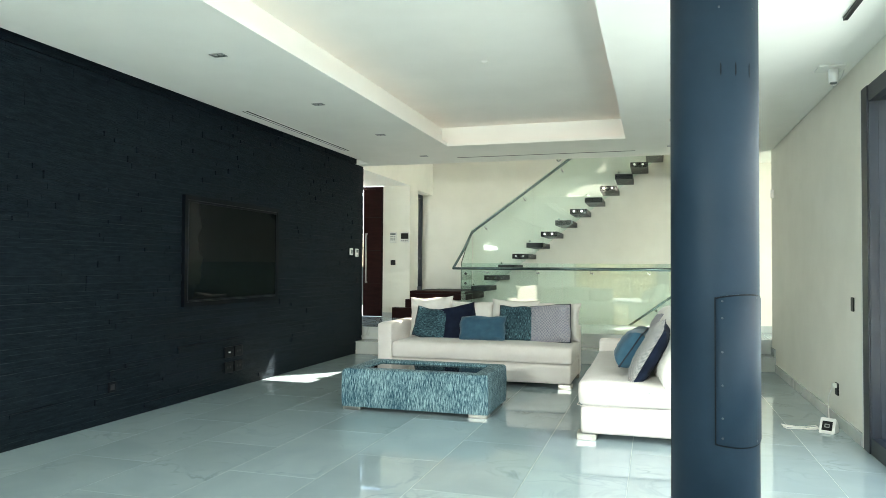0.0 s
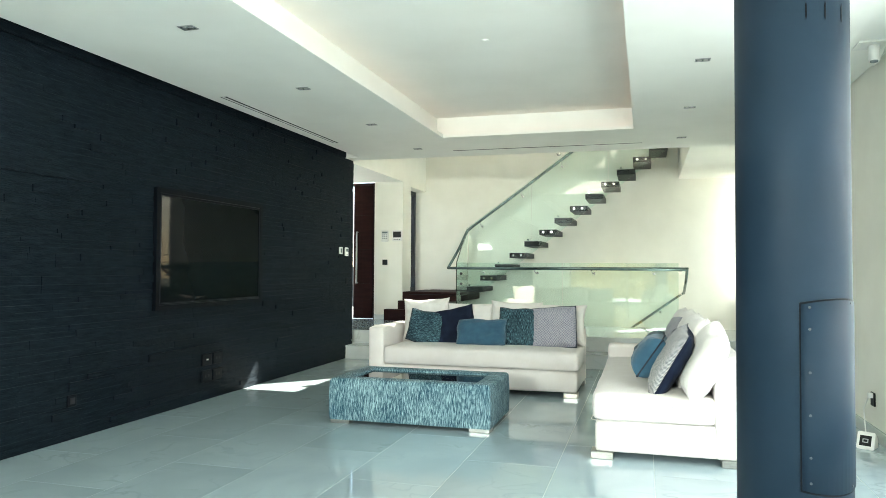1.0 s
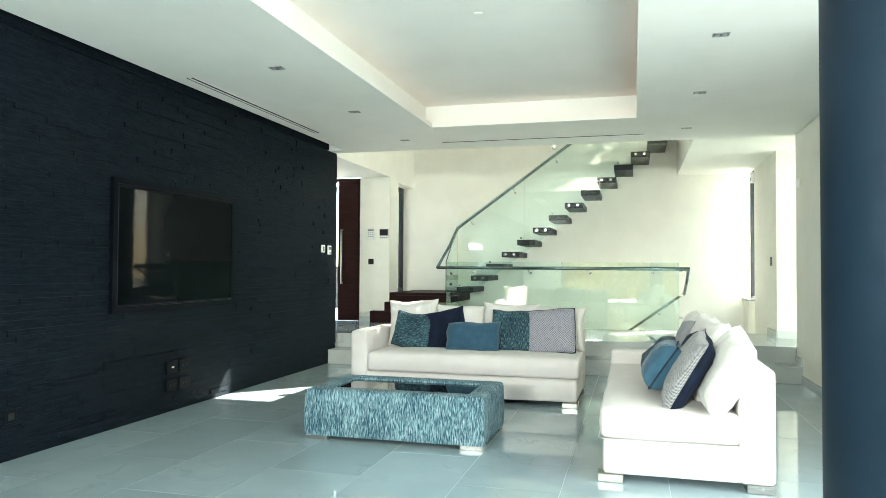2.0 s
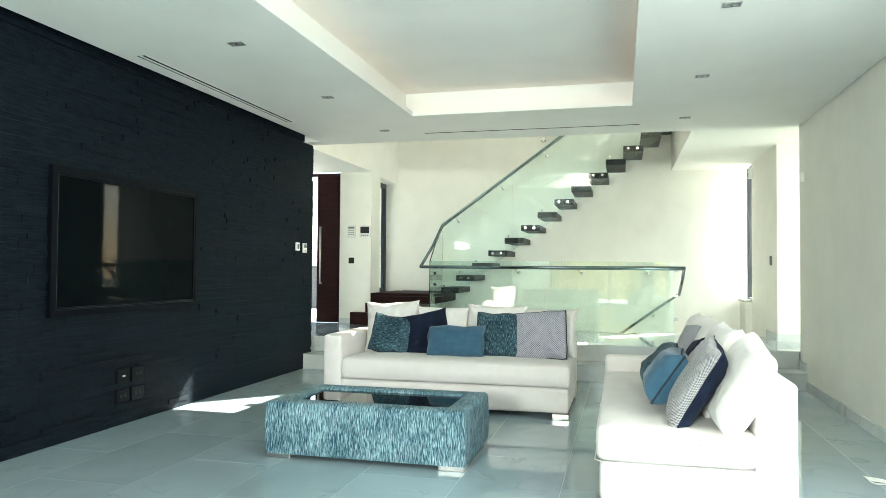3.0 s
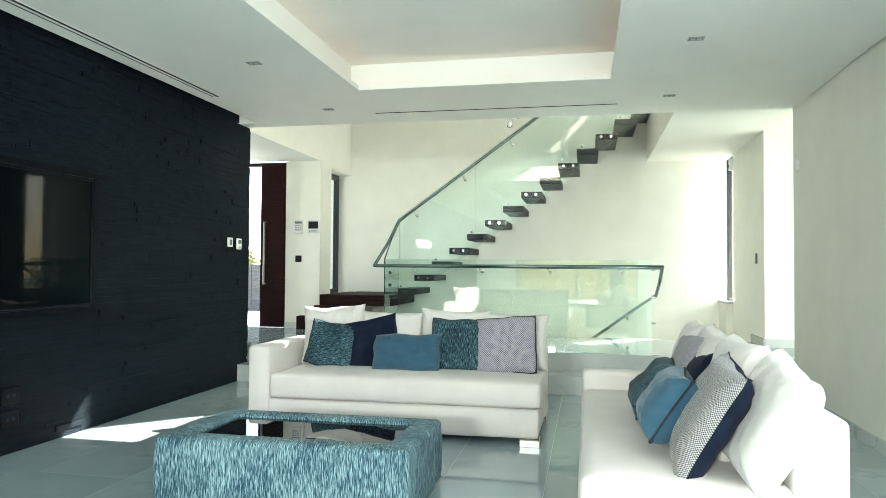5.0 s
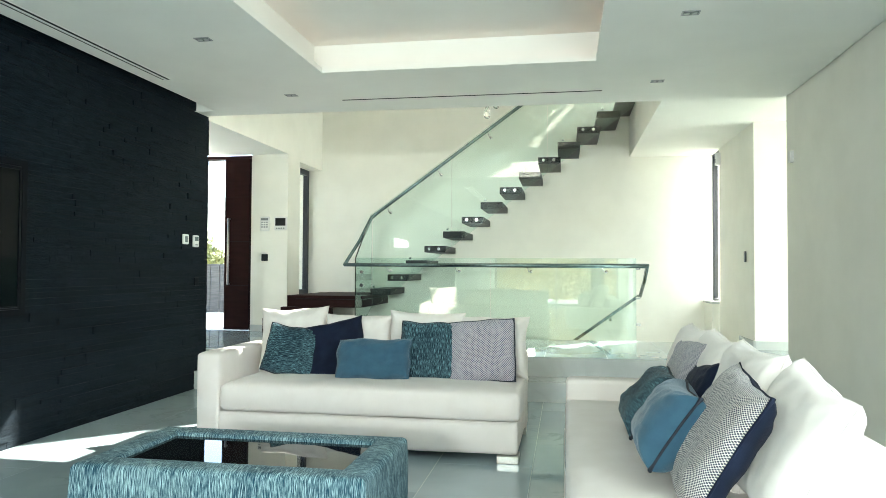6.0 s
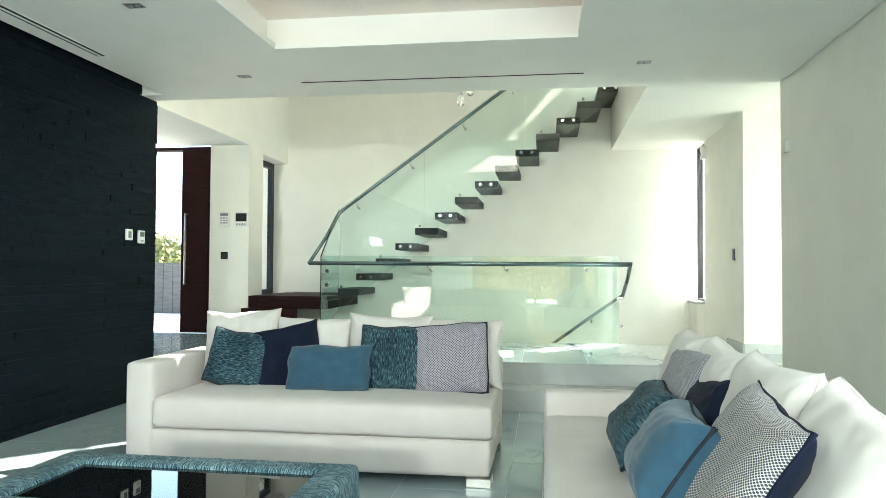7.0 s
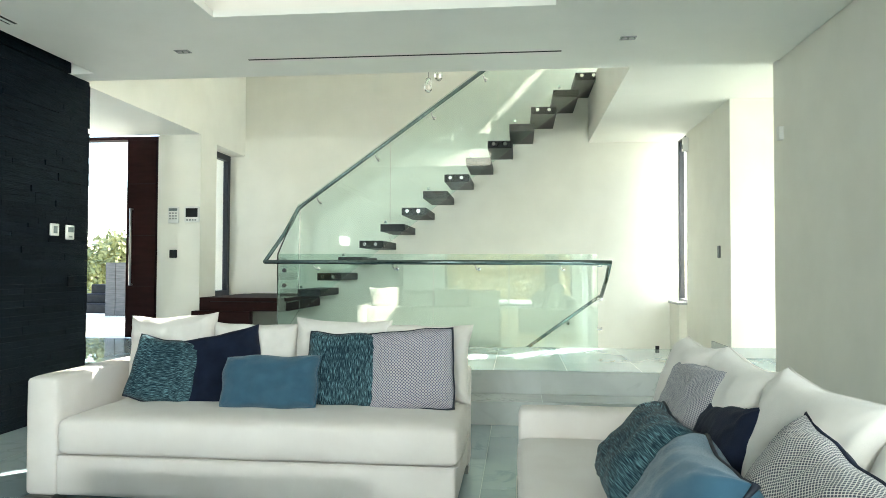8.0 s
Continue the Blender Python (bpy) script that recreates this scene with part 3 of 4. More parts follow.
spots = [(-2.845, y) for y in (4.265, 5.80, 7.32, 8.86)] + [(0.27, y) for y in (4.265, 5.80, 7.32, 8.86)]
first = downlight(*spots[0])
for x, y in spots[1:]:
    copy_thing(first, pose(x, y, CZ))

vent = thing("ceiling_vent", pose(-3.655, 7.05, CZ), "long narrow white air grille with two dark slots in the ceiling", "vent")
part("frame", boxes((-0.04, -0.034, -1.17, 1.17, -0.004, 0.0), (0.036, 0.042, -1.17, 1.17, -0.004, 0), (-0.012, 0.008, -1.17, 1.17, -0.006, 0)), WHITE_PL, vent)
for x, w in ((-0.023, 0.009), (0.022, 0.016)):
    part("slot", box(x - w, x + w, -1.165, 1.165, -0.0025, -0.0005), SLOT, vent)
slit = thing("linear_diffuser", pose(-1.305, 9.105, CZ), "hairline dark air slot along the ceiling edge", "vent")
part("slot", box(-1.15, 1.15, -0.011, 0.011, -0.002, 0.0005), SLOT, slit)

smoke = thing("smoke_detector", pose(-1.286, 5.72, 2.955), "small round white smoke detector on the tray ceiling", "smoke detector")
part("base", add_disc(bmesh.new(), (0, 0, -0.003), (0, 0, 1), 0.03, 0.006), CEIL_PAINT, smoke)
part("sensor", add_disc(bmesh.new(), (0, 0, -0.008), (0, 0, 1), 0.014, 0.004), CEIL_PAINT, smoke)

led = thing("led_strip", pose(0, 0, CZ + 0.042), "warm light strip hidden in the ceiling tray cove", "led strip")
for nm, r in (("strip", (TX0 - 0.085, TX0 - 0.07, TY0, TY1, 0, 0.006)), ("strip", (TX0, TX1, TY1 + 0.07, TY1 + 0.085, 0, 0.006)), ("strip", (TX1 + 0.07, TX1 + 0.085, TY0, TY1, 0, 0.006))):
    part(nm, box(*r), LED, led)

spk = thing("ceiling_camera", pose(1.30, 5.72, CZ), "white ceiling-mounted camera on a square plate", "security camera")
part("plate", box(-0.09, 0.09, -0.09, 0.09, -0.012, 0, 0.003), WHITE_PL, spk)
part("barrel", add_disc(bmesh.new(), (0.02, 0, -0.06), (0, 0, 1), 0.035, 0.1), WHITE_PL, spk, smooth=True)
part("lens", add_disc(bmesh.new(), (0.02, 0, -0.114), (0, 0, 1), 0.024, 0.01), GREY_PL, spk)
part("cable", tube(((0.02, 0.035, -0.10), (0.03, 0.06, -0.13), (0.06, 0.07, -0.11), (0.09, 0.05, -0.05), (0.1, 0.04, -0.01)), 0.003, 6), WHITE_PL, spk, smooth=True)
track = thing("curtain_track", pose(1.14, 3.1, CZ), "slim black curtain track on the ceiling by the terrace door", "curtain track")
part("profile", boxes((-0.012, 0.012, -1.5, 1.5, -0.02, 0)), BLACK, track)

# ---- flue column ----
col = thing("flue_column", pose(0.2815, 2.755, 0), "round dark blue steel flue column from floor to ceiling", "column")
part("tube", add_disc(bmesh.new(), (0, 0, CZ / 2), (0, 0, 1), 0.150, CZ, 72), FLUE, col)
for o in col.children:
    o.data.polygons.foreach_set("use_smooth", [len(p.vertices) == 4 for p in o.data.polygons])


def on_column(a, z, r):
    return Vector((math.sin(a) * r, -math.cos(a) * r, z))


def curved_plate(a0, a1, z0, z1, r0, r1, n=14):
    bm = bmesh.new()
    rows = []
    for i in range(n + 1):
        a = a0 + (a1 - a0) * i / n
        bow = 0.012 * (1 - (2 * i / n - 1) ** 2)
        rows.append([bm.verts.new(on_column(a, z, r)) for z, r in ((z0 - bow, r0), (z0 - bow, r1), (z1 + bow, r1), (z1 + bow, r0))])
    for a, b in zip(rows, rows[1:]):
        for k in range(4):
            bm.faces.new((a[k], a[(k + 1) % 4], b[(k + 1) % 4], b[k]))
    bm.faces.new(rows[0])
    bm.faces.new(rows[-1])
    return bm


PA0, PA1 = -0.05, 1.42
panel = part("access_panel", curved_plate(PA0, PA1, 0.645, 1.135, 0.146, 0.1535), FLUE, col, "screwed-on curved access panel", True)
part("panel_gap", curved_plate(PA0 - 0.026, PA1 + 0.026, 0.640, 1.140, 0.145, 0.1517), BEZEL, col)
for a, heights in ((PA0 + 0.14, (0.664, 0.731, 0.842, 0.955, 1.07, 1.128)), (PA1 - 0.42, (0.648, 1.138))):
    for z in heights:
        c = on_column(a, z, 0.1538)
        part("screw", add_disc(bmesh.new(), c, (c.x, c.y, 0), 0.0036, 0.002, 10), SCREW, panel)
for a in (0.077, 0.415, 0.79):
    part("air_slot", curved_plate(a - 0.015, a + 0.015, 1.91, 1.938, 0.149, 0.1513, 2), BEZEL, col)
for a in (0.04, 0.885):
    for z in (2.14,):
        c = on_column(a, z, 0.152)
        part("screw", add_disc(bmesh.new(), c, (c.x, c.y, 0), 0.0036, 0.003, 8), SCREW, col)

# ---- stair ----
GO, RISE, FX, FZ, FY = 0.2484, 0.1905, -3.045, 0.9155, 12.15
stair = thing("floating_stair", pose(0, 0, PZ), "floating staircase of dark stone treads fixed to a white wall", "staircase")
for i in range(14):
    x, z = FX + GO * i, FZ + RISE * i - PZ
    tr = part("tread", box(x, x + 0.285, FY, BACK + 0.02, z - 0.085, z, 0.003, 1), TREAD, stair)
    if i % 2 == 1:
        for dx in (0.07, 0.20):
            part("stud", add_disc(bmesh.new(), (x + dx, FY - 0.018, z - 0.042), (0, 1, 0), 0.02, 0.04, 14), CHROME, tr)

block = thing("wooden_stair_base", pose(-3.4, 12.0, PZ), "stepped base of dark brown wood under the slim window", "stair base")
part("low_step", box(-0.90, -0.02, -0.45, -0.304, 0, 0.18, 0.004), WOOD, block)
part("middle_step", box(-0.67, 0.0, -0.41, -0.304, 0.18, 0.325, 0.004), WOOD, block)
part("window_seat", box(-0.628, -0.51, -0.295, 0.99, 0.0, 0.47, 0.003), WOOD, block)
part("bench", box(-0.49, 0.40, -0.36, 0.99, 0.325, 0.425, 0.004), WOOD, block)
part("bench_top", box(-0.50, 0.41, -0.38, 0.995, 0.435, 0.475, 0.004), WOOD, block)
part("shadow_gap", box(-0.48, 0.39, -0.345, 0.985, 0.425, 0.435), SLOT, block)


def glass_panel(name, corners, axis, thick, parent, label="", mat=GLASS):
    """A glass sheet from its outline, thickened along one axis."""
    bm = bmesh.new()
    a = [bm.verts.new(Vector(c)) for c in corners]
    off = Vector(axis) * thick
    b = [bm.verts.new(Vector(c) + off) for c in corners]
    bm.faces.new(a)
    bm.faces.new(list(reversed(b)))
    for i in range(len(a)):
        j = (i + 1) % len(a)
        bm.faces.new((a[i], b[i], b[j], a[j]))
    ob = part(name, bm, mat, parent, label)
    ob.visible_shadow = False
    return ob


def rail_z(x):
    return 1.866 + (x + 2.988) * 0.7247


def bracket(bm, p, q):
    add_tube(bm, (p, (Vector(p) + Vector(q)) / 2 + Vector((0, 0, -0.03)), q), 0.006, 8)
    d = Vector(q) - Vector(p)
    add_disc(bm, q, (0, 1, 0) if abs(d.y) > abs(d.x) else (1, 0, 0), 0.02, 0.012, 12)
    return bm


upper = thing("stair_balustrade", pose(0, 0, 0), "green-tinted glass stair balustrade with a round steel handrail", "balustrade")
xs = (-2.995, -1.93, -0.69, 0.42)
for a, b in zip(xs, xs[1:]):
    def low(x):
        return FZ + (x - FX) * RISE / GO - 0.30
    glass_panel("glass_panel", ((a + 0.003, FY - 0.05, low(a)), (b - 0.003, FY - 0.05, low(b)), (b - 0.003, FY - 0.05, rail_z(b) + 0.06), (a + 0.003, FY - 0.05, rail_z(a) + 0.06)), (0, 1, 0), 0.014, upper)
part("handrail", tube(((-3.125, 11.30, 1.228), (-3.06, 11.72, 1.54), (-3.0, FY - 0.10, rail_z(-3.0)), (-2.9, FY - 0.11, rail_z(-2.9)), (0.42, FY - 0.11, rail_z(0.42))), 0.021, 14), RAIL, upper, smooth=True)
for x in (-2.78, -2.1, -1.45, -0.86, -0.2):
    part("bracket", bracket(bmesh.new(), (x, FY - 0.11, rail_z(x) - 0.02), (x + 0.03, FY - 0.056, rail_z(x) - 0.09)), CHROME, upper, smooth=True)
for i in range(14):
    if i % 2 == 0:
        x, z = FX + GO * i + 0.05, FZ + RISE * i
        part("glass_clip", box(x, x + 0.03, FY - 0.034, FY + 0.0, z + 0.012, z + 0.042, 0.004), CHROME, upper)

front = thing("glass_balustrade", pose(0, 0, PZ), "frameless green-tinted glass balustrade with a steel handrail along the stairwell", "balustrade")
for a, b in ((-3.0, -1.34), (-1.334, 0.34)):
    glass_panel("glass_panel", ((a, 11.36, -0.2), (b, 11.36, -0.2), (b, 11.36, 0.955), (a, 11.36, 0.955)), (0, 1, 0), 0.016, front, mat=FRONT_GLASS)
glass_panel("side_panel", ((-3.0, 11.38, 0.0), (-3.0, FY - 0.056, 0.3), (-3.0, FY - 0.056, rail_z(-3.0) + 0.06 - PZ), (-3.0, 11.38, 0.955)), (-1, 0, 0), 0.016, front)
part("handrail", tube(((-3.125, 11.30, 0.868), (0.455, 11.30, 0.868), (0.452, 11.55, 0.70), (0.44, 11.95, 0.50)), 0.021, 14), RAIL, front, smooth=True)
for x in (-2.6, -1.76, -0.905, -0.044):
    part("bracket", bracket(bmesh.new(), (x, 11.30, 0.848), (x + 0.045, 11.354, 0.80)), CHROME, front, smooth=True)
for z in (0.08, 0.62, 0.78):
    part("stud", add_disc(bmesh.new(), (-2.92, 11.35, z), (0, 1, 0), 0.022, 0.05, 14), CHROME, front, smooth=False)
for z in (0.2, 0.5, 0.84):
    part("side_clip", add_disc(bmesh.new(), (0.36, 11.37, z), (1, 0, 0), 0.016, 0.05, 12), CHROME, front)

down = thing("lower_stair", pose(0, 0, 0), "pale marble stair leading down behind the balustrade", "staircase")
for i in range(4):
    part("step", box(0.42, RX - 0.1, 11.42 + 0.27 * i, 11.70 + 0.27 * i + (0.5 if i == 3 else 0), PZ - 0.18 * (i + 1) - 0.16, PZ - 0.18 * (i + 1), 0.004), STEP_MARBLE, down)
for i in range(11):
    part("step", box(0.42 - 0.26 * (i + 1), 0.42 - 0.26 * i, 12.18, BACK - 0.002, PZ - 0.18 * (i + 5) - 0.16, PZ - 0.18 * (i + 5), 0.004), STEP_MARBLE, down)
part("handrail", tube(((0.44, 12.1, 0.86), (0.30, 12.1, 0.76), (-2.6, 12.1, -1.35)), 0.018, 12), RAIL, down, smooth=True)
for x in (0.1, -0.8):
    part("bracket", bracket(bmesh.new(), (x, 12.1, 0.76 + (x - 0.30) * 0.728 - 0.02), (x, 12.17, 0.76 + (x - 0.30) * 0.728 - 0.06)), CHROME, down, smooth=True)

# ---- pendant lamps over the stairwell ----


def pendant(x, y, z):
    t = thing("pendant_lamp", pose(x, y, z), "small clear glass pendant lamp on a thin wire", "pendant lamp", "stairwell pendants")
    bm = bmesh.new()
    prof = ((0.004, 0.15), (0.022, 0.14), (0.034, 0.10), (0.038, 0.06), (0.034, 0.025), (0.02, 0.004), (0.003, 0.0))
    rings = [[bm.verts.new((r * math.cos(math.pi * j / 9), r * math.sin(math.pi * j / 9), h)) for j in range(18)] for r, h in prof]
    for a, b in zip(rings, rings[1:]):
        for j in range(18):
            bm.faces.new((a[j], a[(j + 1) % 18], b[(j + 1) % 18], b[j]))
    bm.faces.new(rings[0])
    bm.faces.new(rings[-1])
    part("globe", bm, LAMP_GLASS, t, smooth=True)
    part("bulb", add_disc(bmesh.new(), (0, 0, 0.045), (0, 0, 1), 0.02, 0.05, 14), CHROME, t, smooth=False)
    part("wire", tube(((0, 0, 0.15), (0, 0, VOID_TOP - z)), 0.0025, 6), BLACK, t)
    return t


pendant(-1.325, 10.8, 2.86)
pendant(-1.225, 10.8, 2.97)

# ---- sofas ----


def sofa(m, length, arm_h, back_h, depth, label):
    """Facing -y, arm at -x, origin on the floor below the middle of the front edge."""
    s = thing("sofa", m, label, "sofa", "white sofas")
    x0, x1 = -length / 2, length / 2
    aw, bw = 0.165, 0.19
    part("base", soft_box(x0 + aw - 0.02, x1 - 0.015, 0.02, depth - 0.02, 0.046, 0.245, 0.025, 0, seed=1.3), SOFA, s, smooth=True)
    part("seat_cushion", soft_box(x0 + aw - 0.004, x1, 0.0, depth - bw + 0.01, 0.248, 0.425, 0.045, 0.016, seed=4.1, wrinkle=0.006), SOFA, s, smooth=True)
    part("armrest", soft_box(x0, x0 + aw, 0.004, depth, 0.046, arm_h, 0.028, 0, seed=2.2), SOFA, s, smooth=True)
    part("backrest", soft_box(x0 + aw - 0.01, x1 - 0.004, depth - bw, depth, 0.046, back_h, 0.03, 0, seed=6.5), SOFA, s, smooth=True)
    for x in (x0 + 0.01, x1 - 0.145):
        for y in (-0.005, depth - 0.15):
            part("foot", box(x, x + 0.135, y, y + 0.14, 0.0, 0.047, 0.003, 1), STEEL, s, "flat polished steel foot")
    part("seam", tube([(x0 + aw + 0.01, -0.002, 0.25), (x1 - 0.03, -0.002, 0.25), (x1 + 0.001, 0.03, 0.25), (x1 + 0.001, depth - bw, 0.25)], 0.0025, 6), SOFA, s, smooth=True)
    return s


SA = (-1.797, 7.32)
sofa_a = sofa(pose(SA[0], SA[1], 0), 2.135, 0.622, 0.60, 0.94, "long white upholstered sofa with one arm and loose cushions")
sofa_b = sofa(pose(-0.462, 6.315, 0, 0, 0, -90), 2.19, 0.535, 0.675, 0.94, "white upholstered sofa with one low arm and an open end")
zipper = part("zip_pull", box(1.005, 1.03, 0.495, 0.503, 0.358, 0.364), SATIN, sofa_b, "small metal zip pull")
zipper.location = (0.075, 0, 0.0)

# loose cushions of the first sofa
SEAT = 0.432
for x, w, h, roll, tilt, seed in ((-2.44, 0.51, 0.46, -3, 12, 1.0), (-1.96, 0.50, 0.42, 0, 14, 2.0), (-1.455, 0.54, 0.445, 1, 13, 3.0), (-0.975, 0.50, 0.425, 0, 15, 4.0)):
    pillow(pose(x, 7.95, SEAT, -tilt, roll, 0), w, h, 0.20, CREAM, "plump white back cushion leaning on the sofa", seed=seed, group="white back cushions", crease=0.010, pinch=0.055)
pillow(pose(-2.415, 7.76, SEAT - 0.005, -20, 9, 6), 0.385, 0.35, 0.15, VEL_C, "dark teal streaked velvet cushion with dark piping", piping=PIPING, seed=5.0, pinch=0.03, round_off=0.012, piping_r=0.0078)
pillow(pose(-2.045, 7.80, SEAT - 0.03, -18, -12, 4), 0.45, 0.42, 0.13, NAVY, "navy velvet cushion tipped on its corner", seed=6.0)
pillow(pose(-1.755, 7.64, SEAT - 0.005, -24, -1, 2), 0.52, 0.29, 0.16, BLUE, "oblong plain blue cushion", piping=BLUE, seed=7.0, pinch=0.03, round_off=0.018)
pillow(pose(-1.405, 7.77, SEAT - 0.005, -20, 1, -3), 0.42, 0.40, 0.14, VEL_V, "dark teal streaked velvet cushion with dark piping", piping=PIPING, seed=8.0, pinch=0.03, round_off=0.012, piping_r=0.0078)
pillow(pose(-1.01, 7.74, SEAT - 0.012, -18, -5, -4), 0.46, 0.43, 0.14, RINGS_FINE, "grey cushion in a fine woven lattice with navy back", back=NAVY, piping=PIPING, seed=9.0, pinch=0.03, round_off=0.012, piping_r=0.0078)

# loose cushions of the second sofa
for x, y, w, h, roll, tilt, seed, slump in ((0.135, 5.35, 0.48, 0.485, 2, 26, 11.0, 0.06), (0.10, 5.765, 0.51, 0.495, 0, 19, 12.0, 0.0), (0.09, 6.25, 0.49, 0.495, 0, 18, 13.0, 0.02),
                                            (0.08, 6.715, 0.43, 0.485, 0, 16, 14.0, 0.0)):
    pillow(pose(x, y, SEAT, -tilt, roll, -88), w, h, 0.19, CREAM, "plump white back cushion leaning on the sofa", seed=seed, group="white back cushions", crease=0.008, pinch=0.085, slump=slump)
pillow(pose(-0.075, 5.50, SEAT - 0.018, -29, 5, -92), 0.45, 0.47, 0.16, RINGS, "grey ring-patterned cushion with a navy back", back=NAVY, piping=NAVY, seed=15.0, pinch=0.055)
pillow(pose(-0.165, 5.70, SEAT + 0.075, -34, -1, -93), 0.42, 0.285, 0.21, BLUE, "oblong plain blue cushion with darker piping", piping=PIPING, seed=16.0, pinch=0.055)
pillow(pose(0.005, 6.06, SEAT - 0.01, -21, -6, -90), 0.43, 0.40, 0.13, NAVY, "navy velvet cushion among the others", seed=17.0)
pillow(pose(-0.19, 6.245, SEAT + 0.06, -42, 0, -90), 0.43, 0.305, 0.17, VEL_C, "dark teal streaked velvet cushion with dark piping", piping=PIPING, seed=18.0, pinch=0.055)
pillow(pose(-0.02, 6.47, SEAT, -24, -1, -90), 0.50, 0.46, 0.15, RINGS_SMALL, "grey cushion in a fine woven lattice", back=RINGS_SMALL, piping=PIPING, seed=19.0, pinch=0.055)

# ---- coffee table ----
TW, TD, TT, TB = 0.648, 0.37, 0.355, 0.03
table = thing("coffee_table", pose(-1.88, 6.06, 0), "low teal crushed velvet coffee table with inset black glass top", "coffee table")


def wrapped_rail(axis):
    """One upholstered side of the table with mitred ends; axis: 0 along x, 1 along y."""
    bm = bmesh.new()
    L, D = (TW, TD) if axis == 0 else (TD, TW)
    prof = [(0.0, TB), (-0.004, TB + 0.05), (-0.005, 0.22), (0.0, TT - 0.03)]
    prof += [(0.03 - 0.03 * math.cos(a), TT - 0.03 + 0.03 * math.sin(a)) for a in (0.35, 0.8, 1.2, 1.571)]
    prof += [(0.085, TT + 0.002), (0.12, TT)]
    prof += [(0.12 + 0.02 * math.sin(a), TT - 0.02 + 0.02 * math.cos(a)) for a in (0.6, 1.2, 1.571)] + [(0.14, TT - 0.06)]
    n = 36
    rows = []
    for i in range(n + 1):
        u = 2 * i / n - 1
        row = []
        for d, z in prof:
            along = u * (L - d)
            wob = 0.0022 * noise.noise((along * 40, z * 9, axis * 5.0 + d * 6))
            p = (along, -(D - d) - wob, z)
            row.append(bm.verts.new(p if axis == 0 else (p[1], -p[0], p[2])))
        rows.append(row)
    for a, b in zip(rows, rows[1:]):
        for k in range(len(prof) - 1):
            bm.faces.new((a[k], b[k], b[k + 1], a[k + 1]))
    return bm


for axis, mat in ((0, VEL_X), (1, VEL_Y)):
    a = part("velvet_side", wrapped_rail(axis), mat, table, smooth=True)
    b = new("velvet_side", a.data)
    b.parent = table
    b.rotation_euler = (0, 0, math.pi)
part("glass_top", box(-TW + 0.141, TW - 0.141, -TD + 0.141, TD - 0.141, TT - 0.03, TT - 0.018), TABLE_GLASS, table, "inset black glass")
part("underside", box(-TW + 0.02, TW - 0.02, -TD + 0.02, TD - 0.02, TB + 0.002, TB + 0.02), SLOT, table)
for sx in (-1, 1):
    for sy in (-1, 1):
        part("foot", box(sx * (TW - 0.085) - 0.08, sx * (TW - 0.085) + 0.08, sy * (TD - 0.065) - 0.06, sy * (TD - 0.065) + 0.06, 0, TB + 0.003, 0.003, 1), STEEL, table, "flat steel foot")

# ---- television and wall fittings ----
tv = thing("television", pose(LX + 0.008, 6.30, 0.883), "large flat black television in a dark surround on the stone wall", "television")
part("surround", ring(-0.03, 0.042, -0.835, 0.835, -0.02, 1.0, 0.042), BEZEL, tv)
part("bezel", ring(0.0, 0.040, -0.791, 0.791, 0.024, 0.956, 0.020), BEZEL, tv)
part("screen", box(0.0, 0.034, -0.772, 0.772, 0.043, 0.937), SCREEN, tv)
part("trim_strip", box(0.040, 0.042, -0.770, 0.770, 0.032, 0.035), FRAME, tv)
part("trim_strip", box(0.040, 0.042, -0.784, -0.781, 0.036, 0.945), FRAME, tv)


def fitting(name, m, label, category, w, h, d, mat, extra=()):
    """A plate on a wall: x across, z up, sticking out towards -y."""
    t = thing(name, m, label, category)
    part("plate", box(-w / 2, w / 2, -d, 0, -h / 2, h / 2, min(w, h) * 0.08), mat, t)
    for nm, r, mt in extra:
        part(nm, box(*r), mt, t)
    return t


W_FACE = LX + 0.032
for dy, z, lit in ((6.20, 0.375, True), (6.37, 0.375, False), (6.20, 0.225, False), (6.37, 0.225, False)):
    ex = [("hole", (-0.035, -0.012, -0.0125, -0.011, -0.012, 0.012), SLOT), ("hole", (0.012, 0.035, -0.0125, -0.011, -0.012, 0.012), SLOT)]
    if lit:
        ex = [("connector", (-0.012, 0.018, -0.014, -0.011, -0.006, 0.006), WHITE_PL)]
    fitting("wall_socket", pose(W_FACE, dy, z, 0, 0, 90), "black double wall socket on the stone wall", "socket", 0.15, 0.11, 0.011, SOCKET, ex)
fitting("wall_socket", pose(W_FACE, 4.615, 0.28, 0, 0, 90), "black single wall socket low on the stone wall", "socket", 0.085, 0.085, 0.011, SOCKET, [("insert", (-0.022, 0.022, -0.013, -0.011, -0.022, 0.022), SLOT)])
fitting("thermostat", pose(W_FACE, 9.145, 1.452, 0, 0, 90), "small white thermostat with a grey display", "thermostat", 0.10, 0.095, 0.016, WHITE_PL, [("display", (-0.02, 0.024, -0.018, -0.016, -0.028, 0.028), GREY_PL)])
fitting("thermostat", pose(W_FACE, 9.33, 1.44, 0, 0, 90), "white thermostat with an upper grey screen", "thermostat", 0.10, 0.115, 0.018, WHITE_PL, [("display", (-0.03, 0.035, -0.020, -0.018, 0.002, 0.042), GREY_PL), ("button", (-0.02, 0.02, -0.020, -0.018, -0.04, -0.028), SATIN)])
fitting("light_switch", pose(W_FACE, 9.36, 1.05, 0, 0, 90), "black light switch on the stone wall", "switch", 0.08, 0.08, 0.010, SOCKET)

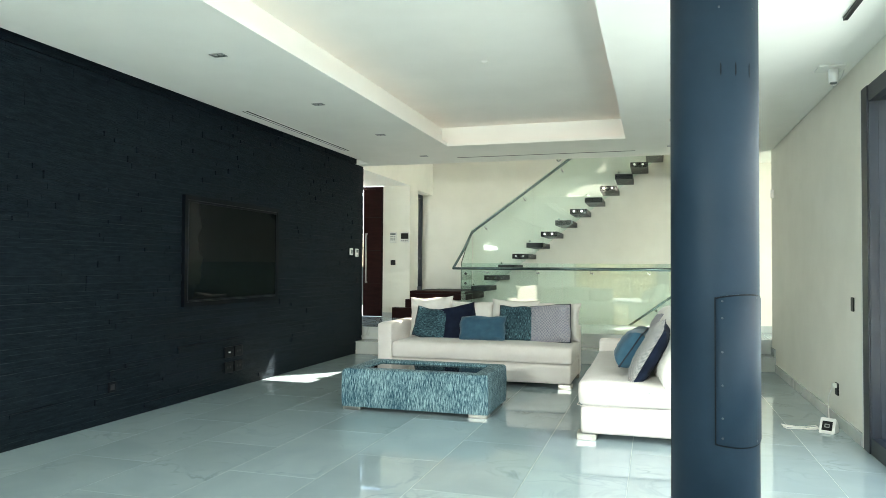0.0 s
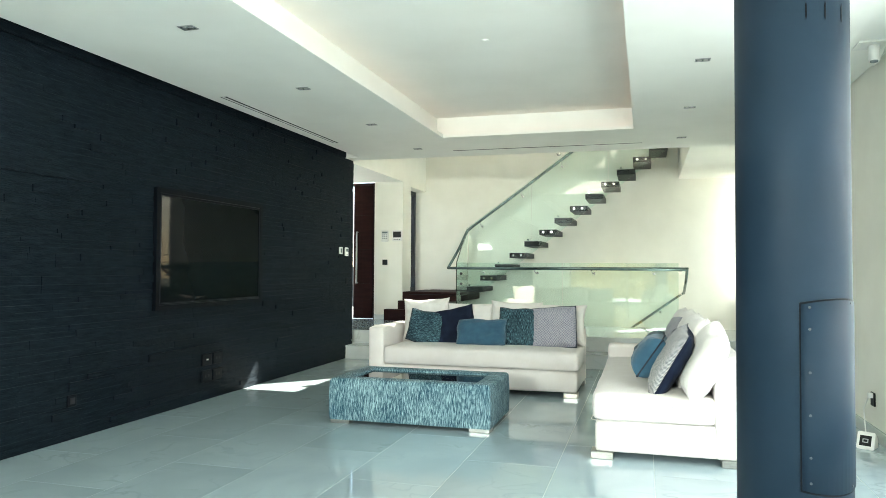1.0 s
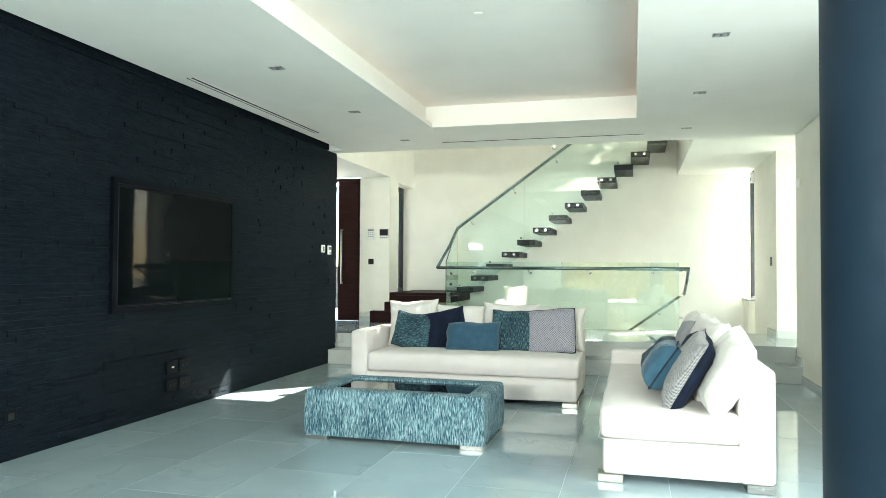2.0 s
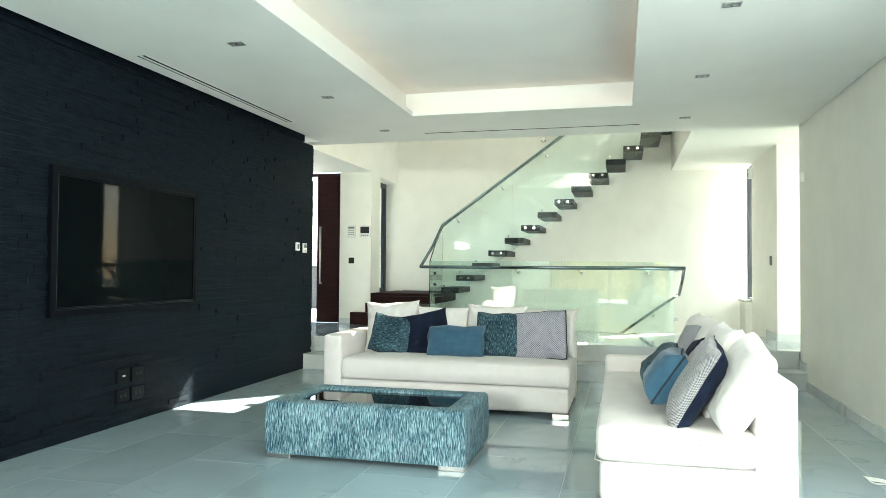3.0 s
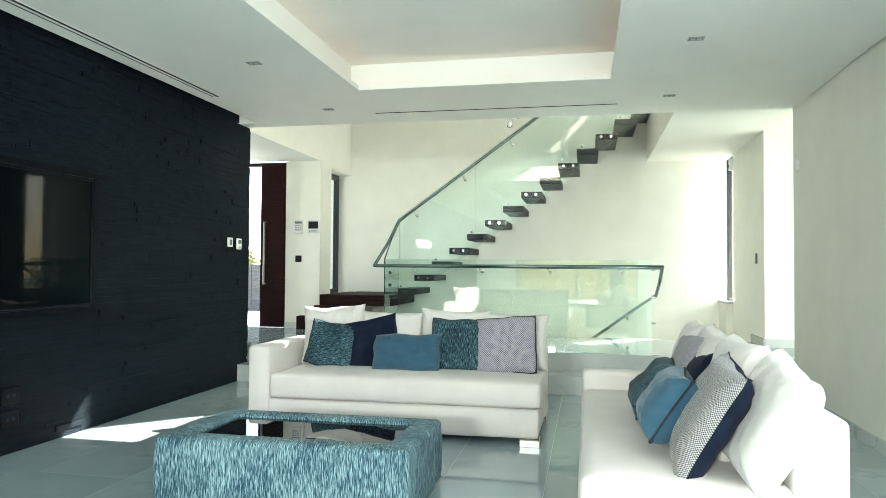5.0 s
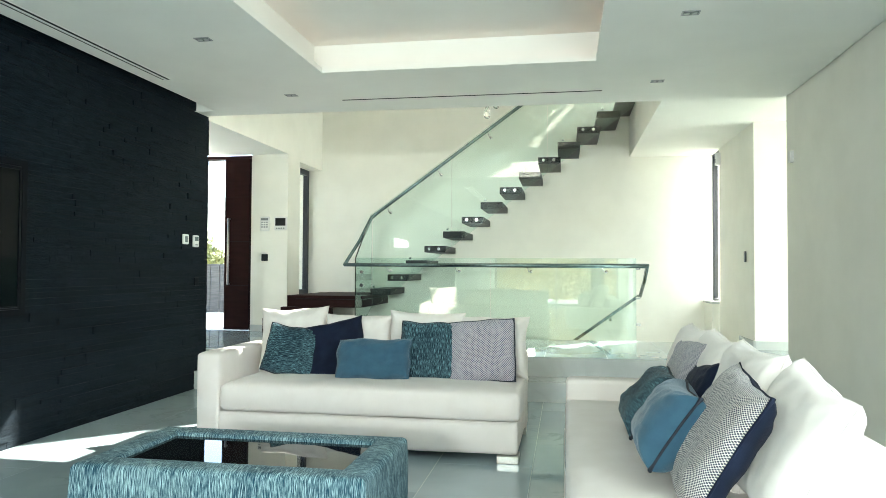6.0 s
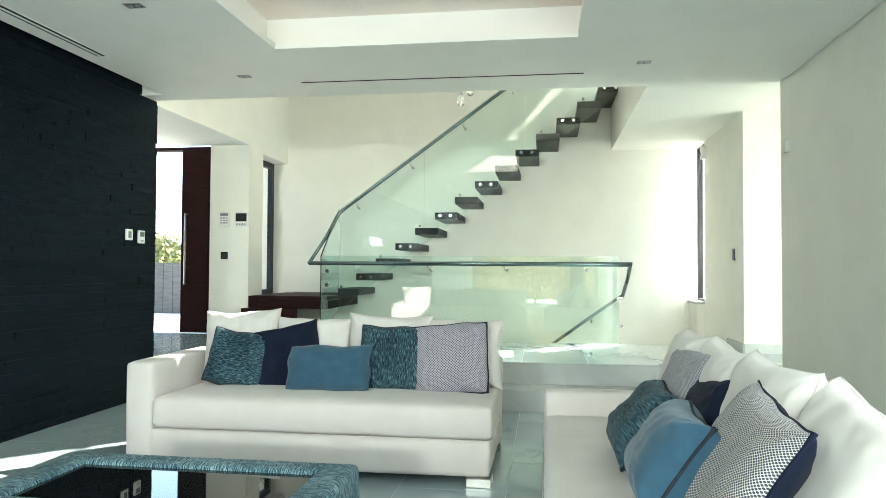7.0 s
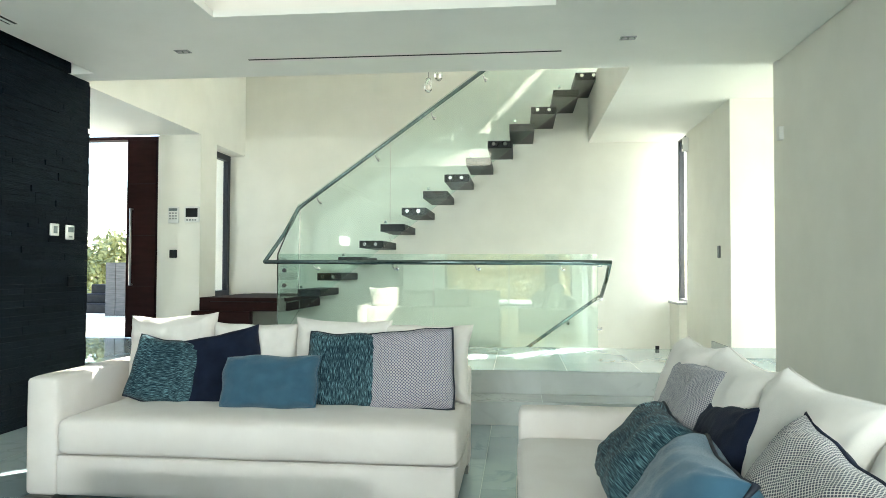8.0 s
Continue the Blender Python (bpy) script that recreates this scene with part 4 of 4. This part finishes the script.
keypad_rows = [("display", (-0.05, 0.05, -0.026, -0.024, 0.045, 0.075), GREY_PL)] + [("key", (-0.045 + 0.033 * i, -0.02 + 0.033 * i, -0.026, -0.024, -0.05 + 0.03 * j, -0.032 + 0.03 * j), SATIN) for i in range(3) for j in range(3)]
fitting("alarm_keypad", pose(-4.34, ENTRY, 1.76), "white alarm keypad with a small display", "keypad", 0.13, 0.19, 0.024, WHITE_PL, keypad_rows)
fitting("video_intercom", pose(-4.12, ENTRY, 1.765), "white video intercom with a dark screen", "intercom", 0.18, 0.18, 0.024, WHITE_PL,
        [("screen", (-0.07, 0.07, -0.026, -0.024, -0.03, 0.07), BLACK)] + [("button", (-0.06 + 0.032 * i, -0.04 + 0.032 * i, -0.026, -0.024, -0.07, -0.055), GREY_PL) for i in range(4)])
fitting("light_switch", pose(-4.34, ENTRY, 1.32), "square black light switch on the white wall", "switch", 0.09, 0.09, 0.010, BLACK)
fitting("light_switch", pose(RX, 11.16, 1.335, 0, 0, -90), "narrow dark light switch on the white wall", "switch", 0.08, 0.12, 0.012, FRAME, [("rocker", (-0.025, 0.025, -0.014, -0.012, -0.04, 0.04), GREY_PL)])
fitting("light_switch", pose(RX, 5.90, 0.985, 0, 0, -90), "black light switch beside the terrace door", "switch", 0.075, 0.105, 0.010, BLACK)
fitting("wall_socket", pose(RX, 6.39, 0.285, 0, 0, -90), "black double wall socket with a white plug", "socket", 0.10, 0.10, 0.010, BLACK, [("plug", (-0.02, 0.02, -0.04, -0.010, 0.01, 0.045), WHITE_PL)])
fitting("wall_sensor", pose(RX, 9.50, 2.17, 0, 0, -90), "small white alarm sensor on the wall", "sensor", 0.06, 0.10, 0.035, WHITE_PL)
fitting("wall_sensor", pose(RX, 12.42, 2.60, 0, 0, -90), "white alarm sensor beside the stair window", "sensor", 0.07, 0.16, 0.06, WHITE_PL, [("lens", (-0.02, 0.02, -0.063, -0.06, -0.05, 0.0), GREY_PL)])
fitting("floor_socket", pose(0.93, 11.40, PZ + 0.018, 0, 0, 0), "small black box at the edge of the raised floor", "socket", 0.036, 0.036, 0.03, BLACK)

# clock gadget on the floor with its cable
gad = thing("desk_clock", pose(1.345, 6.06, 0.0, 0, 0, -30), "small white wedge-shaped display gadget on the floor by the wall", "clock")
bm = bmesh.new()
pr = ((-0.06, 0), (0.06, 0), (0.045, 0.075), (-0.005, 0.115))
sides = [[bm.verts.new((x, y, z)) for y, z in pr] for x in (-0.055, 0.055)]
bm.faces.new(sides[0])
bm.faces.new(sides[1])
for k in range(4):
    bm.faces.new((sides[0][k], sides[0][(k + 1) % 4], sides[1][(k + 1) % 4], sides[1][k]))
bmesh.ops.bevel(bm, geom=list(bm.edges), offset=0.006, segments=2, affect="EDGES")
part("body", bm, WHITE_PL, gad)
scr = part("screen", box(-0.036, 0.036, -0.001, 0.001, -0.036, 0.036), BLACK, gad)
scr.matrix_local = pose(0, -0.0345, 0.0565, -25.6)
dig = part("digits", boxes((-0.018, 0.018, -0.0015, 0.0, -0.014, -0.008), (-0.018, 0.018, -0.0015, 0, 0.008, 0.014), (-0.018, -0.012, -0.0015, 0, -0.008, 0.008), (0.012, 0.018, -0.0015, 0, -0.008, 0.008)), SATIN, gad)
dig.matrix_local = pose(0, -0.0358, 0.0570, -25.6)
cab = thing("cable", pose(0, 0, 0), "loose white cable coiled on the floor, plugged in", "cable")
loop = [(1.445, 6.39, 0.30), (1.40, 6.34, 0.22), (1.385, 6.24, 0.08), (1.39, 6.14, 0.012)]
part("lead", tube(loop, 0.004, 6), WHITE_PL, cab, smooth=True)
coil = [(1.30 - 0.26 * (0.5 - 0.5 * math.cos(k * 0.42)), 6.10 + 0.035 * math.sin(k * 0.9) + 0.012 * k * 0.2, 0.006 + 0.002 * (k % 3)) for k in range(46)]
part("coil", tube(coil, 0.0038, 6), WHITE_PL, cab, smooth=True)

# baseboards
setting("baseboard", boxes((RX - 0.015, RX, 5.66, 9.39, 0.0, 0.09), (RX - 0.015, RX, 9.41, 9.69, 0.176, 0.27)), STEP_MARBLE, "grey marble baseboard along the white wall")
setting("baseboard_passage", boxes((RX, 3.3, 10.785, 10.80, PZ, PZ + 0.09), (RX - 0.015, RX, 10.8, 11.42, PZ, PZ + 0.09), (-4.53, VOID_L - 0.002, ENTRY - 0.015, ENTRY, PZ, PZ + 0.08)), STEP_MARBLE, "grey marble baseboard")
setting("window_sill", boxes((RX - 0.11, RX + 0.02, 12.49, BACK - 0.002, 0.756, 0.785)), STEP_MARBLE, "pale stone window sill")

# ---- garden ----


def leaves(bm, centre, radius, count, size, squash=0.8):
    c = Vector(centre)
    for _ in range(count):
        d = Vector((random.gauss(0, 1), random.gauss(0, 1), random.gauss(0, squash))).normalized() * radius * random.uniform(0.45, 1.0)
        p = c + d * (0.75 + 0.4 * noise.noise(d * 1.7 / max(radius, 0.1)))
        a = Vector((random.gauss(0, 1), random.gauss(0, 1), random.gauss(0, 1))).normalized() * size * random.uniform(0.6, 1.3)
        b = a.orthogonal().normalized() * size * 0.45
        bm.faces.new([bm.verts.new(q) for q in (p - a, p + b, p + a, p - b)])


def tree(x, y, h, spread, mat, label):
    t = thing("tree", pose(x, y, -0.32), label, "tree", "garden trees")
    bm = bmesh.new()
    rings = [(0, 0, 0), (0.05 * h, 0.02 * h, 0.25 * h), (0.03 * h, 0.05 * h, 0.5 * h)]
    for i, (p, q) in enumerate(zip(rings, rings[1:])):
        add_tube(bm, (p, q), 0.035 * h * (1 - 0.3 * i), 8)
    tips = []
    for k in range(7):
        a = k * 2.4
        tip = (math.cos(a) * spread * 0.55, math.sin(a) * spread * 0.55, h * (0.55 + 0.06 * k))
        add_tube(bm, (rings[1] if k < 3 else rings[2], tip), 0.012 * h, 6)
        tips.append(tip)
    part("trunk", bm, BARK, t)
    bm = bmesh.new()
    for tip in tips:
        leaves(bm, tip, spread * 0.5, 800, 0.075)
    part("crown", bm, mat, t)
    return t


for x, y, h, s in ((-4.5, -17, 5.5, 3.2), (-1.2, -19, 6.2, 3.6), (2.6, -16.5, 5.0, 3.0), (6.5, -19, 6.5, 3.6)):
    tree(x, y, h, s, GOLD_LEAF if x < 2 else LEAF, "broad garden tree in dry golden leaf" if x < 2 else "broad olive-green garden tree")
tree(-9.9, 19.5, 2.1, 1.2, LEAF, "small garden tree in green leaf")
tree(-7.9, 27.0, 3.2, 2.2, LEAF, "distant green garden tree")
tree(9.5, 4.0, 5.0, 2.6, LEAF, "broad olive-green garden tree")
bm = bmesh.new()
for i in range(44):
    for k in range(4):
        leaves(bm, (-12 + 0.55 * i, -13.0 - 0.5 * k + 0.6 * math.sin(i * 1.9), 0.3 + 0.75 * k), 0.85, 170, 0.16, 1.2)
tagged(part("tall_grass", bm, GOLD_LEAF), "golden dry ornamental grass along the garden", "grass", kind="stuff")
planter = thing("timber_planter", pose(-7.0, 15.6, PZ - 0.03), "tall planter of weathered grey boards outside the front door", "planter")
for i in range(6):
    part("board", box(-0.55 + 0.185 * i, -0.372 + 0.185 * i, 0.0, 0.6, 0, 0.92, 0.006, 1), TIMBER, planter)
outstep = thing("outdoor_steps", pose(-8.6, 16.2, PZ - 0.03), "dark outdoor steps beside the forecourt", "steps")
for i in range(3):
    part("step", box(0, 1.05, 0.32 * i, 0.32 * i + 0.34 + (0.3 if i == 2 else 0), 0 if i == 0 else 0.17 * i, 0.17 * (i + 1), 0.01, 1), TREAD, outstep)
setting("garden_wall", boxes((-14, -2, 22.0, 22.3, -0.32, 0.95)), PAINT, "low pale garden wall")

# ---- pieces of floors and walls ----


def slab_mesh(name, w, l, h, mat):
    return mesh_of(name, box(-w / 2, w / 2, -l / 2, l / 2, -h, 0, 0.0004, 1), mat)


floor = bpy.data.objects["floor"]
TILE_W, TILE_L, JOINT = 0.58, 1.16, 0.003
made = {}


def lay(parent, x0, x1, y0, y1, z, name="tile", h=0.0014, mat=MARBLE):
    key = (round(x1 - x0, 3), round(y1 - y0, 3), h, mat.name)
    if key not in made:
        made[key] = slab_mesh(name, x1 - x0 - JOINT, y1 - y0 - JOINT, h, mat)
    ob = new(name, made[key])
    ob.location = ((x0 + x1) / 2, (y0 + y1) / 2, z)
    ob.parent = parent
    return ob


def tiled(parent, x0, x1, y0, y1, z, xa, ya, mat=MARBLE):
    """Half-bond slabs over a rectangle; xa, ya: where one joint lies."""
    i0 = math.floor((x0 - xa) / TILE_W)
    i1 = math.ceil((x1 - xa) / TILE_W)
    for i in range(i0, i1):
        a, b = max(x0, xa + i * TILE_W), min(x1, xa + (i + 1) * TILE_W)
        if b - a < 0.03:
            continue
        shift = ya + (0.5 * TILE_L if i % 2 else 0)
        for j in range(math.floor((y0 - shift) / TILE_L), math.ceil((y1 - shift) / TILE_L)):
            c, d = max(y0, shift + j * TILE_L), min(y1, shift + (j + 1) * TILE_L)
            if d - c > 0.03:
                lay(parent, a, b, c, d, z, mat=mat)


tiled(floor, LX, RX, -3.3, 9.39, 0.0, -2.975, 3.21)
plat = bpy.data.objects["platform"]
tiled(plat, LX - 0.3, RX, 9.725, 11.42, PZ, -2.975, 9.725)
tiled(plat, -7.3, LX - 0.3, 9.5, 11.42, PZ, -2.975, 9.725)
tiled(plat, -7.3, -2.98, 11.42, ENTRY, PZ, -2.975, 9.725)
tiled(plat, VOID_L, -2.98, ENTRY, BACK, PZ, -2.975, 9.725)
tiled(plat, RX, 3.3, 9.68, 10.8, PZ, RX, 9.68)
step = bpy.data.objects["step"]
edge = [LX - 0.3, -3.2, -2.2, -1.1, -0.28, 0.62, RX]
for a, b in zip(edge, edge[1:]):
    lay(step, a, b, 9.385, 9.735, 0.176, "tread_slab", 0.0014, STEP_MARBLE)
    for y, z0, z1, par in ((9.398, 0.0, 0.1745, step), (9.738, 0.177, PZ - 0.0016, plat)):
        key = ("riser", round(b - a, 3), round(z1 - z0, 3))
        if key not in made:
            made[key] = mesh_of("riser_slab", box(-(b - a) / 2 + 0.002, (b - a) / 2 - 0.002, -0.012, 0, 0, z1 - z0 - 0.001), STEP_MARBLE)
        ob = new("riser_slab", made[key])
        ob.location = ((a + b) / 2, y, z0)
        ob.parent = par

# ledger stones of the black wall: thin courses of uneven, unevenly proud strips
west = bpy.data.objects["wall_west"]
rng = random.Random(7)
strip_mesh = []
for k in range(8):
    bm = box(-0.045, 0.0, -0.5, 0.5, -0.5, 0.5)
    bmesh.ops.subdivide_edges(bm, edges=[e for e in bm.edges if abs((e.verts[0].co - e.verts[1].co).y) > 0.9], cuts=3)
    for v in bm.verts:
        if v.co.x > -0.01:
            v.co.x += rng.uniform(-0.003, 0.0)
        v.co.z *= rng.uniform(0.968, 0.996)
        v.co.y *= 0.998
    strip_mesh.append(mesh_of("stone_strip", bm, STONE))
rest = bmesh.new()
z, picked = 0.002, 0
while z < 2.95:
    h = min(rng.choice((0.03, 0.04, 0.048, 0.06)), (CZ if z < CZ else 2.952) - z - 0.001)
    if h < 0.008:
        z += 0.008
        continue
    y = 2.0 - rng.uniform(0, 0.4)
    top = 9.61 if z + h < CZ else SLOT_END - 0.002
    while y < top:
        l = rng.choice((0.24, 0.36, 0.5, 0.65, 0.85)) * rng.uniform(0.85, 1.15)
        e = min(y + l, top)
        if e - y > 0.04:
            rough_spot = noise.noise((y * 0.9, z * 1.3, 4.0)) > -0.02
            proud = rng.uniform(0.0, 0.0035) + (rng.uniform(0.005, 0.015) if rough_spot and rng.random() < 0.42 else 0)
            if e == top:
                proud = min(proud, 0.003)
            m = Matrix.LocRotScale((LX + 0.014 + proud, (y + e) / 2, z + h / 2), None, (1, e - y, h))
            if picked < 300 and 5.0 < y < 9.3 and 0.05 < z < 1.6 and not (5.2 < y < 7.2 and z > 0.82):
                ob = new("stone_strip", strip_mesh[rng.randrange(8)])
                ob.matrix_world = m
                ob.parent = west
                picked += 1
            else:
                rest.from_mesh(strip_mesh[rng.randrange(8)])
                rest.verts.ensure_lookup_table()
                for v in rest.verts[-len(strip_mesh[0].vertices):]:
                    v.co = m @ v.co
        y = e
    z += h
ob = part("stone_strips", rest, STONE, west, "uneven black ledger stone strips")
tagged(ob, kind="stuff")
